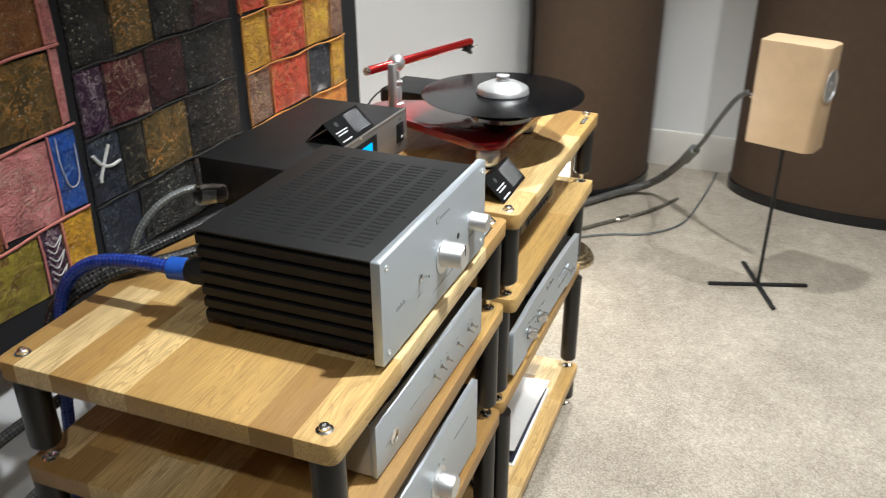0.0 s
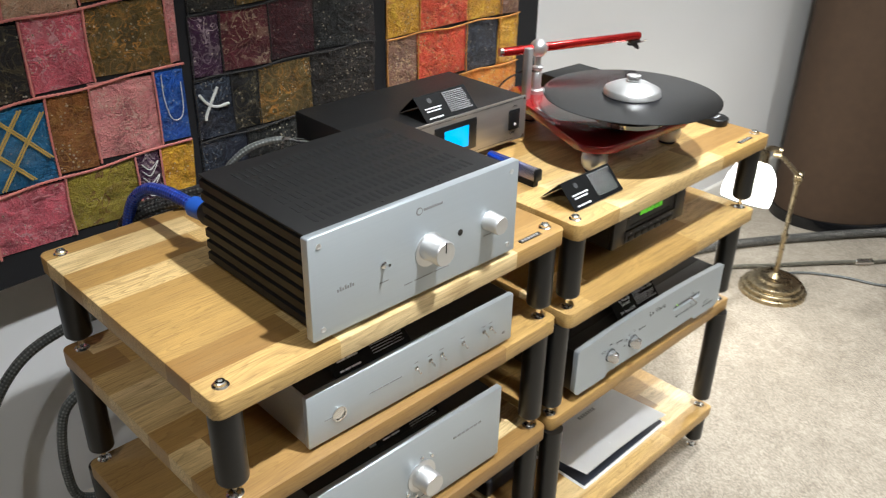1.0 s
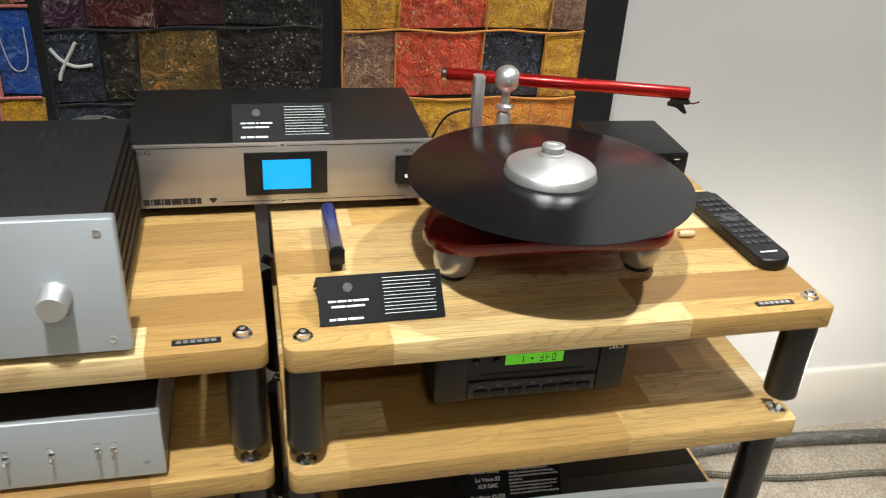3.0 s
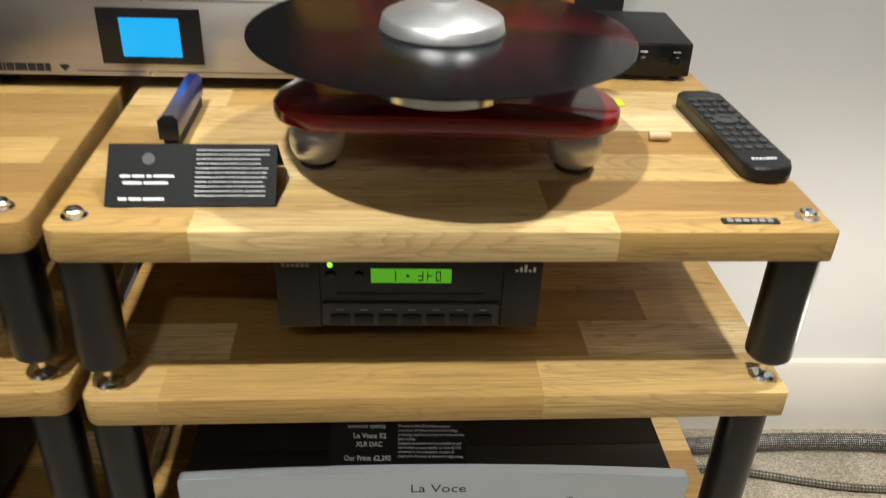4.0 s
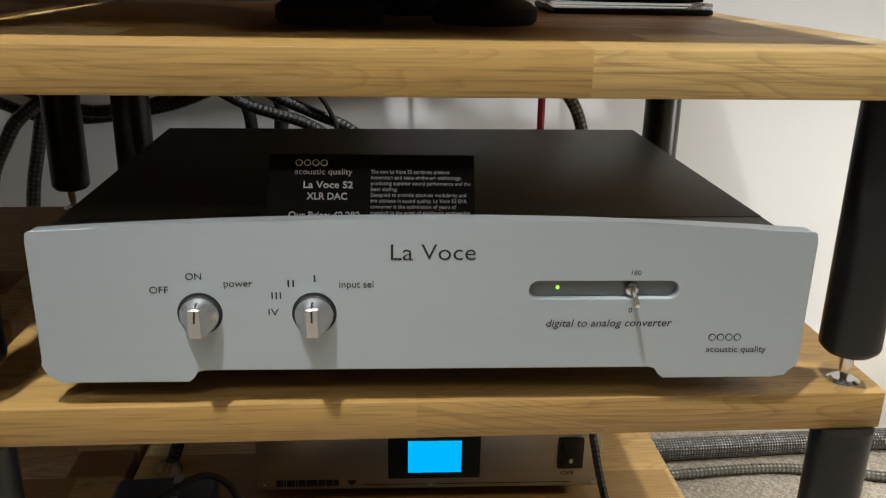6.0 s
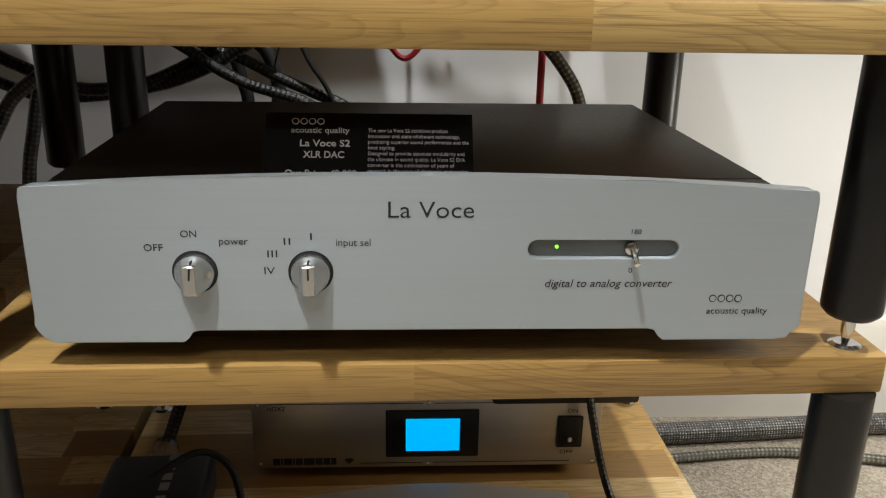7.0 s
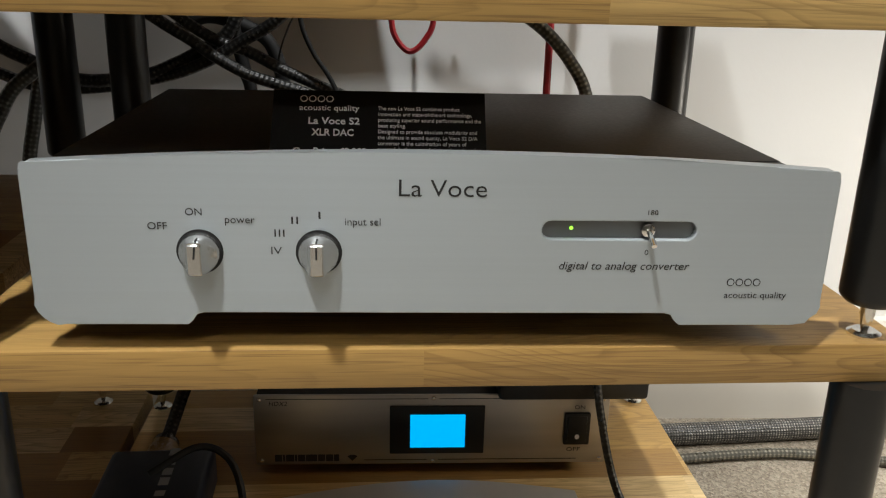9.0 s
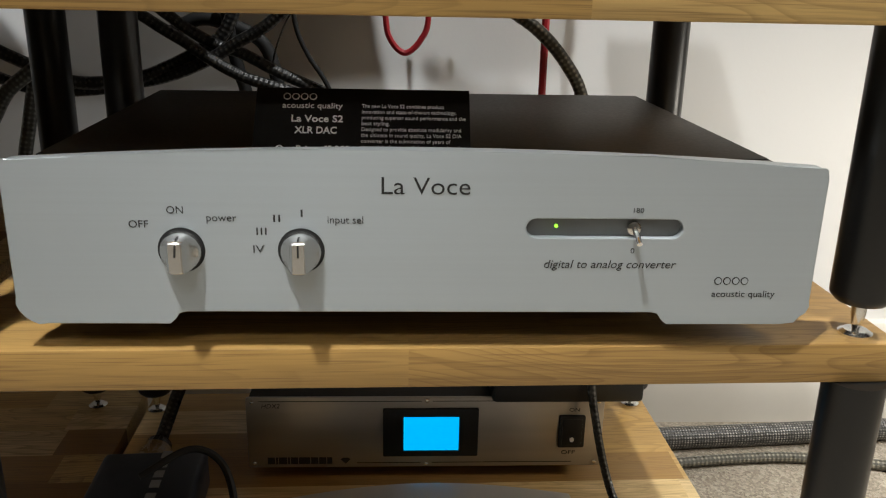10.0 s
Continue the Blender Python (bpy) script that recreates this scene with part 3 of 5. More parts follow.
def steel_box(m, label, lift):
    """The steel-fronted power unit with a blue screen and a rocker switch."""
    W, H, D = 0.355, 0.078, 0.195
    root = empty("power_unit", label, "power unit", m, group="power units")
    part("case", box(0.002, W - 0.002, 0.003, D, 0.008, 0.008 + H - 0.002, 0.0012), BLACK, root, "black steel case")
    front = part("front_panel", prism(rounded(0, W, 0.008, 0.008 + H, 0.0025, 3), 0, 0.003, "y", 0.0006), STEEL, root, "brushed steel front")
    for a in (0.006, W / 2, W - 0.006):
        for b in (0.013, 0.008 + H - 0.005):
            bm = lathe([(0.0022, 0), (0.0022, 0.0006), (0.0014, 0.0013), (0, 0.0014)], 10)
            part("screw", bm, CHROME, front, m=facing(a, b if a != W / 2 else (0.0115 if b < 0.03 else H + 0.0045)))
    bezel = part("screen_bezel", prism(rounded(0.134, 0.229, 0.021, 0.0745, 0.001, 2), -0.0025, 0, "y", 0.0006), PLASTIC, front, "black bezel")
    part("screen", box(0.1545, 0.2095, -0.0031, -0.0024, 0.0285, 0.0655, 0), LCDBLUE, front, "lit blue screen")
    sw = part("switch_frame", prism(rounded(0.310, 0.3365, 0.030, 0.066, 0.0015, 2), -0.0025, 0, "y", 0.0006), PLASTIC, front, "black rocker switch")
    part("rocker", prism([(-0.0052, 0.047), (-0.0028, 0.0335), (-0.0020, 0.0335), (-0.0020, 0.0625), (-0.0030, 0.0625)], 0.3135, 0.333, "x", 0.0004), PLASTIC, front)
    part("print_bar", box(0.3228, 0.3237, -0.0036, -0.0030, 0.053, 0.057, 0), WHITEINK, front)
    part("print_ring", prism(circle(0.3232, 0.0405, 0.0022, 0.0028, 14), -0.0049, -0.0042, "y"), WHITEINK, front)
    lettering("ON", 0.0062, 0.3195, -0.0001, 0.0695, front, width=0.0105)
    lettering("OFF", 0.0062, 0.314, -0.0001, 0.0215, front, width=0.014)
    lettering("HDX2", 0.0068, 0.0145, -0.0001, 0.0745, front, width=0.018, shear=0.2)
    bars([(0.012, 0.172, 0.0815, 0.0822), (0.183, W - 0.013, 0.0815, 0.0822), (0.108, 0.172, 0.0125, 0.0132), (0.183, W - 0.03, 0.0125, 0.0132)], 0, front, INK)
    x = 0.019
    for w in (0.008, 0.003, 0.009, 0.003, 0.008, 0.012, 0.008, 0.008, 0.006):
        bars([(x, x + w - 0.0008, 0.0118, 0.0195)], 0, front, INK)
        x += w
    part("print_mark", prism([(0.0915, 0.0170), (0.0965, 0.0120), (0.1015, 0.0170), (0.0990, 0.0188), (0.0940, 0.0188)], -0.0003, 0, "y"), INK, front)
    for a in (0.03, W - 0.03):
        for b in (0.03, D - 0.03):
            part("foot", lathe([(0.009, -lift), (0.010, 0.002 - lift), (0.010, 0.008)], 16), RUBBER, root, m=pose(a, b, 0))
    return root


def four_feet(root, w, d, h, r=0.014, inset=0.035):
    for a in (inset, w - inset):
        for b in (inset + 0.01, d - inset):
            part("foot", lathe([(r * 0.9, 0), (r, 0.002), (r, h)], 18), RUBBER, root, m=pose(a, b, 0))


# ---- top left: integrated amplifier ----


def amplifier(m):
    W, H, D = 0.335, 0.131, 0.245
    z0 = 0.0085
    root = empty("amplifier", "black finned amplifier with a thick silver front, on oak", "amplifier", m)
    # finned side and lid
    outline = []
    fins = 7
    for i in range(fins):
        a = z0 + 0.004 + i * (H - 0.012) / fins
        p = (H - 0.012) / fins
        outline += [(0.0, a), (0.0, a + p * 0.62), (0.006, a + p * 0.70), (0.006, a + p * 0.94)]
    left = [(0.012 + u, z) for u, z in outline]
    right = [(W - 0.012 - u, z) for u, z in outline[::-1]]
    part("case", prism(left + right, 0.012, D, "y"), FINMETAL, root, "black case with ribbed sides")
    lid = part("lid", box(0.011, W - 0.011, 0.012, D, z0 + H - 0.009, z0 + H - 0.006, 0.0012), LIDMETAL, root)
    # Raised black strips; the shade inside open slots is put into their colour.
    slots = bmesh.new()
    for row in range(6):
        for k in range(25):
            x = 0.040 + k * 0.0102
            y = 0.038 + row * 0.031
            box(x, x + 0.0042, y, y + 0.022, z0 + H - 0.0065, z0 + H - 0.0057, 0, bm=slots)
    tagged(part("vent_grille", slots, SLOTSHADE, lid, "rows of black strips painted as the shade inside vent slots"), kind="stuff")
    for x, y in ((0.13, 0.03), (0.22, 0.03), (0.13, 0.12), (0.22, 0.12)):
        part("screw", lathe([(0.0022, 0), (0.0022, 0.0007), (0, 0.0012)], 10), BLACKMETAL, lid, m=pose(x, y, z0 + H - 0.0057))
    front = part("front_panel", prism(rounded(0, W, z0, z0 + H, 0.0025, 3), 0, 0.012, "y", 0.0012), SILVER, root, "thick satin silver front panel")
    for a in (0.0145, W - 0.0145):
        for b in (z0 + 0.0125, z0 + H - 0.0125):
            part("screw", lathe([(0.0036, 0), (0.0036, 0.0010), (0.0022, 0.0010), (0.0020, 0.0004), (0, 0.0004)], 14), SATIN, front, "steel cap screw", facing(a, b))
    part("volume_ring", lathe([(0.0225, 0), (0.0225, 0.0012), (0.021, 0.0018), (0, 0.0018)], 36), SATIN, front, m=facing(0.176, 0.0655))
    knob(front, 0.176, 0.070, 0.0165, 0.030, label="polished volume knob")
    part("pointer", box(0.1752, 0.1768, -0.0305, -0.030, 0.072, 0.086, 0), INK, front)
    knob(front, 0.281, 0.070, 0.0125, 0.024, label="polished source knob")
    part("sensor", lathe([(0.0042, 0), (0.0042, 0.0006), (0, 0.0008)], 18), PLASTIC, front, "dark remote sensor", facing(0.2295, 0.070))
    sw = part("toggle_nut", lathe([(0.0048, 0), (0.0048, 0.002), (0.003, 0.003), (0, 0.003)], 6), CHROME, front, m=facing(0.1035, 0.071))
    part("toggle", tube([(0.1035, 0, 0.071), (0.1035, -0.006, 0.0735), (0.1035, -0.012, 0.0755)], 0.0018, 8, 3), CHROME, front)
    # maker's mark and small print
    part("print_mark", prism(circle(0.160, 0.1215, 0.0052, 0.0052, 20), -0.0003, 0, "y"), GREYINK, front)
    part("print_mark", prism(circle(0.1605, 0.1215, 0.0036, 0.0036, 20), -0.0004, -0.0003, "y"), SILVER, front)
    bars([(0.167, 0.198, 0.1200, 0.1232)], 0, front, GREYINK)
    bars([(0.036 + i * 0.0036, 0.0385 + i * 0.0036, 0.0610, 0.0645 + 0.002 * (i % 2)) for i in range(7)], 0, front, GREYINK)
    bars([(0.097, 0.111, 0.0475, 0.0488), (0.136, 0.149, 0.030, 0.0314), (0.152, 0.183, 0.030, 0.0314), (0.186, 0.210, 0.030, 0.0314), (0.273, 0.289, 0.0490, 0.0502), (0.166, 0.186, 0.0480, 0.0492)], 0, front, GREYINK)
    four_feet(root, W, D, z0 + 0.004)
    return root


amplifier(pose(0.5985, 0.5735, 0.760, 0, 0, 1.3))

# ---- second shelf, left: silver converter ----


def converter(m):
    W, H, D, z0 = 0.358, 0.076, 0.26, 0.007
    root = empty("converter", "slim silver converter with small toggle switches, on oak", "audio unit", m)
    part("case", box(0.001, W - 0.001, 0.008, D, z0, z0 + H - 0.001, 0.0012), SILVER_SIDE, root, "silver case sides")
    part("lid", box(0.004, W - 0.004, 0.009, D - 0.002, z0 + H - 0.001, z0 + H + 0.0006, 0.0005), BLACKMETAL, root, "black lid")
    front = part("front_panel", prism(rounded(0, W, z0, z0 + H, 0.001, 2), 0, 0.008, "y", 0.0006), SILVER, root, "satin silver front")
    badge = part("power_ring", lathe([(0.0105, 0), (0.0105, 0.0018), (0.0082, 0.0022), (0.0078, 0.0008), (0, 0.0008)], 28), CHROME, front, "round chrome power button", facing(0.046, 0.038))
    bars([(0.024, 0.036, 0.0372, 0.0382)], 0, front, GREYINK)
    bars([(0.094 + i * 0.011, 0.1035 + i * 0.011, 0.0420, 0.0436) for i in range(5)], 0, front, GREYINK)
    for x in (0.172, 0.197, 0.218, 0.258, 0.299, 0.313):
        part("toggle_nut", lathe([(0.0036, 0), (0.0036, 0.0016), (0.002, 0.0024), (0, 0.0024)], 6), CHROME, front, m=facing(x, 0.044))
        part("toggle", tube([(x, 0, 0.044), (x, -0.005, 0.0425), (x, -0.010, 0.0405)], 0.0015, 8, 3), CHROME, front)
        bars([(x - 0.0035, x + 0.0035, 0.0520, 0.0530)], 0, front, GREYINK)
    bars([(0.338, 0.344, 0.022, 0.026)], 0, front, GREYINK)
    four_feet(root, W, D, z0 + 0.001, 0.012)
    return root


converter(pose(0.589, 0.583, 0.606, 0, 0, 0.8))

# ---- third shelf, left: silver preamplifier ----


def preamp(m, H, name, label, knobbed=True):
    W, D, z0 = 0.345, 0.27, 0.010
    root = empty(name, label, "amplifier", m)
    part("case", box(0.006, W - 0.006, 0.010, D, z0 + 0.004, z0 + H - 0.012, 0.001), BLACKMETAL, root, "black case")
    lid = part("lid", box(0.006, W - 0.006, 0.010, D, z0 + H - 0.0115, z0 + H - 0.0095, 0.0006), BLACK, root)
    slots = bmesh.new()
    for k in range(7):
        box(0.12, 0.22, 0.035 + k * 0.008, 0.038 + k * 0.008, z0 + H - 0.0096, z0 + H - 0.0090, 0, bm=slots)
    tagged(part("vent_grille", slots, SATIN, lid, "raised grey vent ribs"), kind="stuff")
    front = part("front_panel", prism(rounded(0, W, z0, z0 + H, 0.0015, 2), 0, 0.010, "y", 0.0009), SILVER, root, "satin silver front")
    if knobbed:
        part("volume_ring", lathe([(0.026, 0), (0.026, 0.0014), (0.0245, 0.0020), (0, 0.0020)], 36), SATIN, front, m=facing(0.183, 0.066))
        knob(front, 0.183, 0.066, 0.0175, 0.028, label="polished volume knob")
        for a, r in ((215, 0.033), (250, 0.033), (290, 0.033), (55, 0.033), (90, 0.033)):
            part("stud", lathe([(0.0026, 0), (0.0026, 0.0022), (0, 0.003)], 12), CHROME, front, m=facing(0.183 + r * math.cos(radians(a)), 0.066 + r * math.sin(radians(a))))
        bars([(0.245 + i * 0.0085, 0.2515 + i * 0.0085, 0.096, 0.0995) for i in range(7)], 0, front, GREYINK)
        part("print_mark", prism(circle(0.085, 0.055, 0.009, 0.006, 20), -0.0003, 0, "y"), GREYINK, front)
        bars([(0.074, 0.096, 0.044, 0.0465), (0.15, 0.215, 0.026, 0.0272)], 0, front, GREYINK)
    four_feet(root, W, D, z0 + 0.005)
    return root


preamp(pose(0.588, 0.582, 0.391, 0, 0, 0.8), 0.131, "preamplifier", "silver-fronted preamplifier with one round knob, on oak")
preamp(pose(0.592, 0.584, 0.115, 0, 0, 0.8), 0.130, "power_amplifier", "silver-fronted power amplifier on the lowest oak shelf", False)

# ---- top: power unit across both racks, its twin on the lowest right shelf ----
steel_box(pose(0.8970, 0.850, 0.7660, 0, 0, 0.8), "steel-fronted power unit with lit blue screen, bridging both oak racks", 0.0055)
steel_box(pose(1.188, 0.883, 0.1195, 0, 0, 0.3), "steel-fronted power unit with lit blue screen, on the lowest shelf", 0.0045)

# ---- right, third shelf: silver converter with an arched front ----


def arched_front():
    """The outline of the front: arched top, round corners, a raised middle at the foot."""
    W, H = 0.456, 0.0945
    pts = []
    for i in range(7):
        a = radians(180 + 90 * i / 6)
        pts.append((0.016 + 0.016 * math.cos(a), 0.016 + 0.016 * math.sin(a)))
    pts += [(0.080, 0.0), (0.084, 0.001), (0.087, 0.0035), (0.090, 0.0065), (0.094, 0.0075)]
    pts += [(W - x, z) for x, z in pts[::-1]]
    n = 14
    top = []
    for i in range(5):
        a = radians(0 + 90 * i / 4)
        top.append((W - 0.006 + 0.006 * math.cos(a), H - 0.006 + 0.006 * math.sin(a)))
    for i in range(1, n):
        u = 1 - 2 * i / n
        top.append((W / 2 + u * (W / 2 - 0.006), H + 0.0075 * (1 - u * u)))
    for i in range(5):
        a = radians(90 + 90 * i / 4)
        top.append((0.006 + 0.006 * math.cos(a), H - 0.006 + 0.006 * math.sin(a)))
    return pts + top


def plate_with_hole(outer, hole, y0, y1):
    bm = bmesh.new()
    for y in (y0, y1):
        loops = []
        for loop in (outer, hole):
            vs = [bm.verts.new((a, y, b)) for a, b in loop]
            loops.append([bm.edges.new((vs[i], vs[(i + 1) % len(vs)])) for i in range(len(vs))])
        bmesh.ops.triangle_fill(bm, use_beauty=True, edges=loops[0] + loops[1])
    bm.verts.ensure_lookup_table()
    k = len(outer) + len(hole)
    for start, loop in ((0, outer), (len(outer), hole)):
        q = len(loop)
        for i in range(q):
            a, b = start + i, start + (i + 1) % q
            bm.faces.new((bm.verts[a], bm.verts[b], bm.verts[k + b], bm.verts[k + a]))
    rim = [e for e in bm.edges if len(e.link_faces) == 2 and abs(e.verts[0].co.y - y0) < 1e-6 and abs(e.verts[1].co.y - y0) < 1e-6 and e.calc_face_angle(0) > 1.0]
    bmesh.ops.bevel(bm, geom=rim, offset=0.0008, segments=2, profile=0.5, affect="EDGES")
    return bm


def stadium(x0, x1, z0, z1, n=8):
    r = (z1 - z0) / 2
    out = []
    for i in range(n + 1):
        a = radians(-90 + 180 * i / n)
        out.append((x1 - r + r * math.cos(a), z0 + r + r * math.sin(a)))
    for i in range(n + 1):
        a = radians(90 + 180 * i / n)
        out.append((x0 + r + r * math.cos(a), z0 + r + r * math.sin(a)))
    return out


SLOTGREY = plain("grey_slot_paint", (0.16, 0.165, 0.165), 0.5)


KNOBSTEEL = plain("polished_knob_steel", (0.66, 0.655, 0.64), 0.2, 0.9, 0.05, 60)


def bar_knob():
    """A round knob whose sides are cut away to an upright tapering bar."""
    bm = bmesh.new()
    rings = []
    n = 40
    for z, wide, tall in ((0.0004, 0.0112, 0.0112), (0.0035, 0.0112, 0.0112), (0.0050, 0.0100, 0.0112), (0.0085, 0.0064, 0.0111), (0.0125, 0.0048, 0.0104), (0.0155, 0.0040, 0.0094), (0.0164, 0.0032, 0.0084)):
        rings.append([])
        for i in range(n):
            a = 2 * math.pi * i / n
            x, y = 0.0112 * math.cos(a), tall * math.sin(a)
            rings[-1].append(bm.verts.new((max(-wide, min(wide, x)), y, z)))
    for a, b in zip(rings, rings[1:]):
        for i in range(n):
            bm.faces.new((a[i], a[(i + 1) % n], b[(i + 1) % n], b[i]))
    bm.faces.new(rings[0][::-1])
    bm.faces.new(rings[-1])
    return bm


def arched_converter(m):
    z0 = 0.0165
    root = empty("converter", "black converter with a wide arched silver front, on oak", "audio unit", m)
    skew = pose(-0.004, 0.0, 0, 0, 0, 1.2)
    part("case", box(0.010, 0.446, 0.0055, 0.328, z0 + 0.004, z0 + 0.0875, 0.0015), BLACKMETAL, root, "matt black case", skew)
    part("lid", box(0.0085, 0.4475, 0.0405, 0.330, z0 + 0.0877, z0 + 0.0893, 0.0005), BLACKMETAL, root, m=skew)
    part("lid_strip", box(0.0085, 0.4475, 0.0065, 0.0400, z0 + 0.0877, z0 + 0.0890, 0.0005), BLACKMETAL, root, m=skew)
    slot = stadium(0.286, 0.3755, 0.0530, 0.0640)
    sheet = mesh_of("front_panel", plate_with_hole(arched_front(), slot, 0, 0.010), SILVER)
    for face in sheet.polygons:
        face.use_smooth = abs(face.normal.y) < 0.99
    front = part("front_panel", sheet, None, root, "arched satin silver front", pose(0, 0, z0))
    part("slot_back", prism(stadium(0.2855, 0.376, 0.0525, 0.0645), 0.0045, 0.0095, "y"), SLOTGREY, front, "grey recessed slot")
    part("led", lathe([(0.0011, 0), (0.0011, 0.0008), (0, 0.0014)], 12), LEDGREEN, front, "lit green lamp", facing(0.3035, 0.0588, 0.0045))
    part("toggle_nut", lathe([(0.0040, 0), (0.0040, 0.0040), (0.0030, 0.0048), (0, 0.0048)], 12), CHROME, front, "chrome switch nut", facing(0.3475, 0.0585, 0.0045))
    part("toggle", tube([(0.3475, 0.001, 0.0585), (0.3475, -0.006, 0.0565), (0.3478, -0.0120, 0.0530)], 0.0016, 10, 4), CHROME, front, "chrome toggle lever")
    for x, turn in ((0.094, 6), (0.160, 0)):
        # The gap's shade round each knob is painted as a thin black disc.
        part("knob_recess", lathe([(0.0130, 0), (0.0130, 0.0004), (0, 0.0004)], 40), RUBBER, front, "black disc painted as the shade in the gap round the knob", facing(x, 0.0445))
        k = part("knob", bar_knob(), KNOBSTEEL, front, "polished silver bar knob", facing(x, 0.0445))
        part("pointer", box(-0.0005, 0.0005, 0.0010, 0.0080, 0.0163, 0.0168, 0), INK, k, m=pose(0, 0, 0, 0, 0, turn * -1))
        part("pointer", box(-0.0005, 0.0005, 0.0088, 0.0109, 0.0050, 0.0150, 0), INK, k, m=pose(0, 0, 0, 0, 0, turn * -1))
    f = lambda text, size, x, z, w, **k: lettering(text, size, x, -0.0001, z, front, INK, width=w, weight=-0.004, **k)
    f("La Voce", 0.0140, 0.2035, 0.0775, 0.0490)
    f("OFF", 0.0060, 0.0660, 0.0573, 0.0106)
    f("ON", 0.0060, 0.0870, 0.0655, 0.0090)
    f("power", 0.0062, 0.1083, 0.0612, 0.0163)
    f("I", 0.0062, 0.1592, 0.0640, 0.0011)
    f("II", 0.0062, 0.1442, 0.0610, 0.0038)
    f("III", 0.0062, 0.1348, 0.0535, 0.0056)
    f("IV", 0.0062, 0.1328, 0.0432, 0.0060)
    f("input sel", 0.0062, 0.1745, 0.0605, 0.0197)
    f("180", 0.0042, 0.3452, 0.0680, 0.0058)
    f("0", 0.0046, 0.3462, 0.0440, 0.0022)
    f("digital to analog converter", 0.0070, 0.2965, 0.0350, 0.0765, shear=0.22)
    f("acoustic quality", 0.0058, 0.3965, 0.0175, 0.0375)
    # maker's mark: four plain rings
    for i in range(4):
        x = 0.3995 + i * 0.0052
        part("print_mark", prism(circle(x, 0.0275, 0.0023, 0.0024, 16), -0.0003, 0, "y"), INK, front)
        part("print_mark", prism(circle(x, 0.0275, 0.0017, 0.0018, 16), -0.0005, -0.0003, "y"), SILVER, front)
    for a in (0.090, 0.366):
        for b in (0.075, 0.29):
            part("foot", lathe([(0.017, 0), (0.018, 0.002), (0.018, z0 + 0.005)], 20), RUBBER, root, m=pose(a, b, 0))
    return root


arched_converter(pose(1.1240, 0.5910, 0.391, 0, 0, 0.3))


def converter_card():
    wide, rise, lean = 0.1235, 0.0385, 0.032
    root = empty("price_card", "folded black price card with white print, leaning behind a silver front", "sign", pose(1.3170, 0.6075, 0.4975, 0, 0, -0.3), group="price cards")
    t = 0.0006
    part("front_leaf", prism([(0, 0), (lean, rise), (lean + t, rise), (t, 0)], -wide / 2, wide / 2, "x"), CARD, root)
    part("back_leaf", prism([(lean, rise), (2 * lean, 0), (2 * lean + t, 0), (lean + t, rise)], -wide / 2, wide / 2, "x"), CARD, root)
    s = math.hypot(lean, rise)
    items = [
        (0.0052, -0.0465, s * 0.735, 0.0345, "acoustic quality"),
        (0.0062, -0.0412, s * 0.555, 0.0295, "La Voce S2"),
        (0.0062, -0.0385, s * 0.405, 0.0240, "XLR DAC"),
        (0.0062, -0.0490, s * 0.16, 0.0420, "Our Price: £2,292"),
    ]
    lines = (("The new La Voce S2 combines product", 0.0475), ("innovation and state-of-the-art technology,", 0.0545), ("producing superior sound performance and the", 0.0598), ("best styling.", 0.016), ("Designed to provide absolute modularity and", 0.0570), ("the ultimate in sound quality, La Voce S2 D/A", 0.0575), ("converter is the culmination of years of", 0.0510), ("research in the areas of electronic engineering", 0.0590))
    for i, (line, w) in enumerate(lines):
        items.append((0.0034, -0.0008, s * (0.75 - i * 0.0765), w, line))
    card_text(root, s, lean, rise, items, WHITEINK)
    # maker's mark: four plain rings
    turn = pose(0, -0.0003, 0, -math.degrees(math.atan2(lean, rise)), 0, 0)
    for i in range(4):
        x = -0.0440 + i * 0.0050
        part("print_mark", prism(circle(x, s * 0.885, 0.0022, n=16), -0.0003, 0, "y"), WHITEINK, root, m=turn)
        part("print_mark", prism(circle(x, s * 0.885, 0.0016, n=16), -0.0005, -0.0003, "y"), CARD, root, m=turn)


converter_card()
plain_card(pose(1.162, 0.611, 0.7615, 0, 0, 2.0), 0.124, 0.034, 0.035, 2)
plain_card(pose(1.077, 0.858, 0.8517, 0, 0, 1.0), 0.114, 0.033, 0.034, 3)
plain_card(pose(0.699, 0.592, 0.6895, 0, 0, 1.0), 0.122, 0.031, 0.038, 4)
plain_card(pose(0.774, 0.604, 0.515, 0, 0, 1.0), 0.115, 0.030, 0.036, 5)

# ---- turntable ----


def rounded_triangle(corners, r, n=8):
    """The outline round three discs, anticlockwise."""
    out = []
    k = len(corners)
    for i, (x, y) in enumerate(corners):
        px, py = corners[i - 1]
        qx, qy = corners[(i + 1) % k]
        a0 = math.atan2(y - py, x - px) - math.pi / 2
        a1 = math.atan2(qy - y, qx - x) - math.pi / 2
        while a1 < a0:
            a1 += 2 * math.pi
        for j in range(n + 1):
            a = a0 + (a1 - a0) * j / n
            out.append((x + r * math.cos(a), y + r * math.sin(a)))
    return out


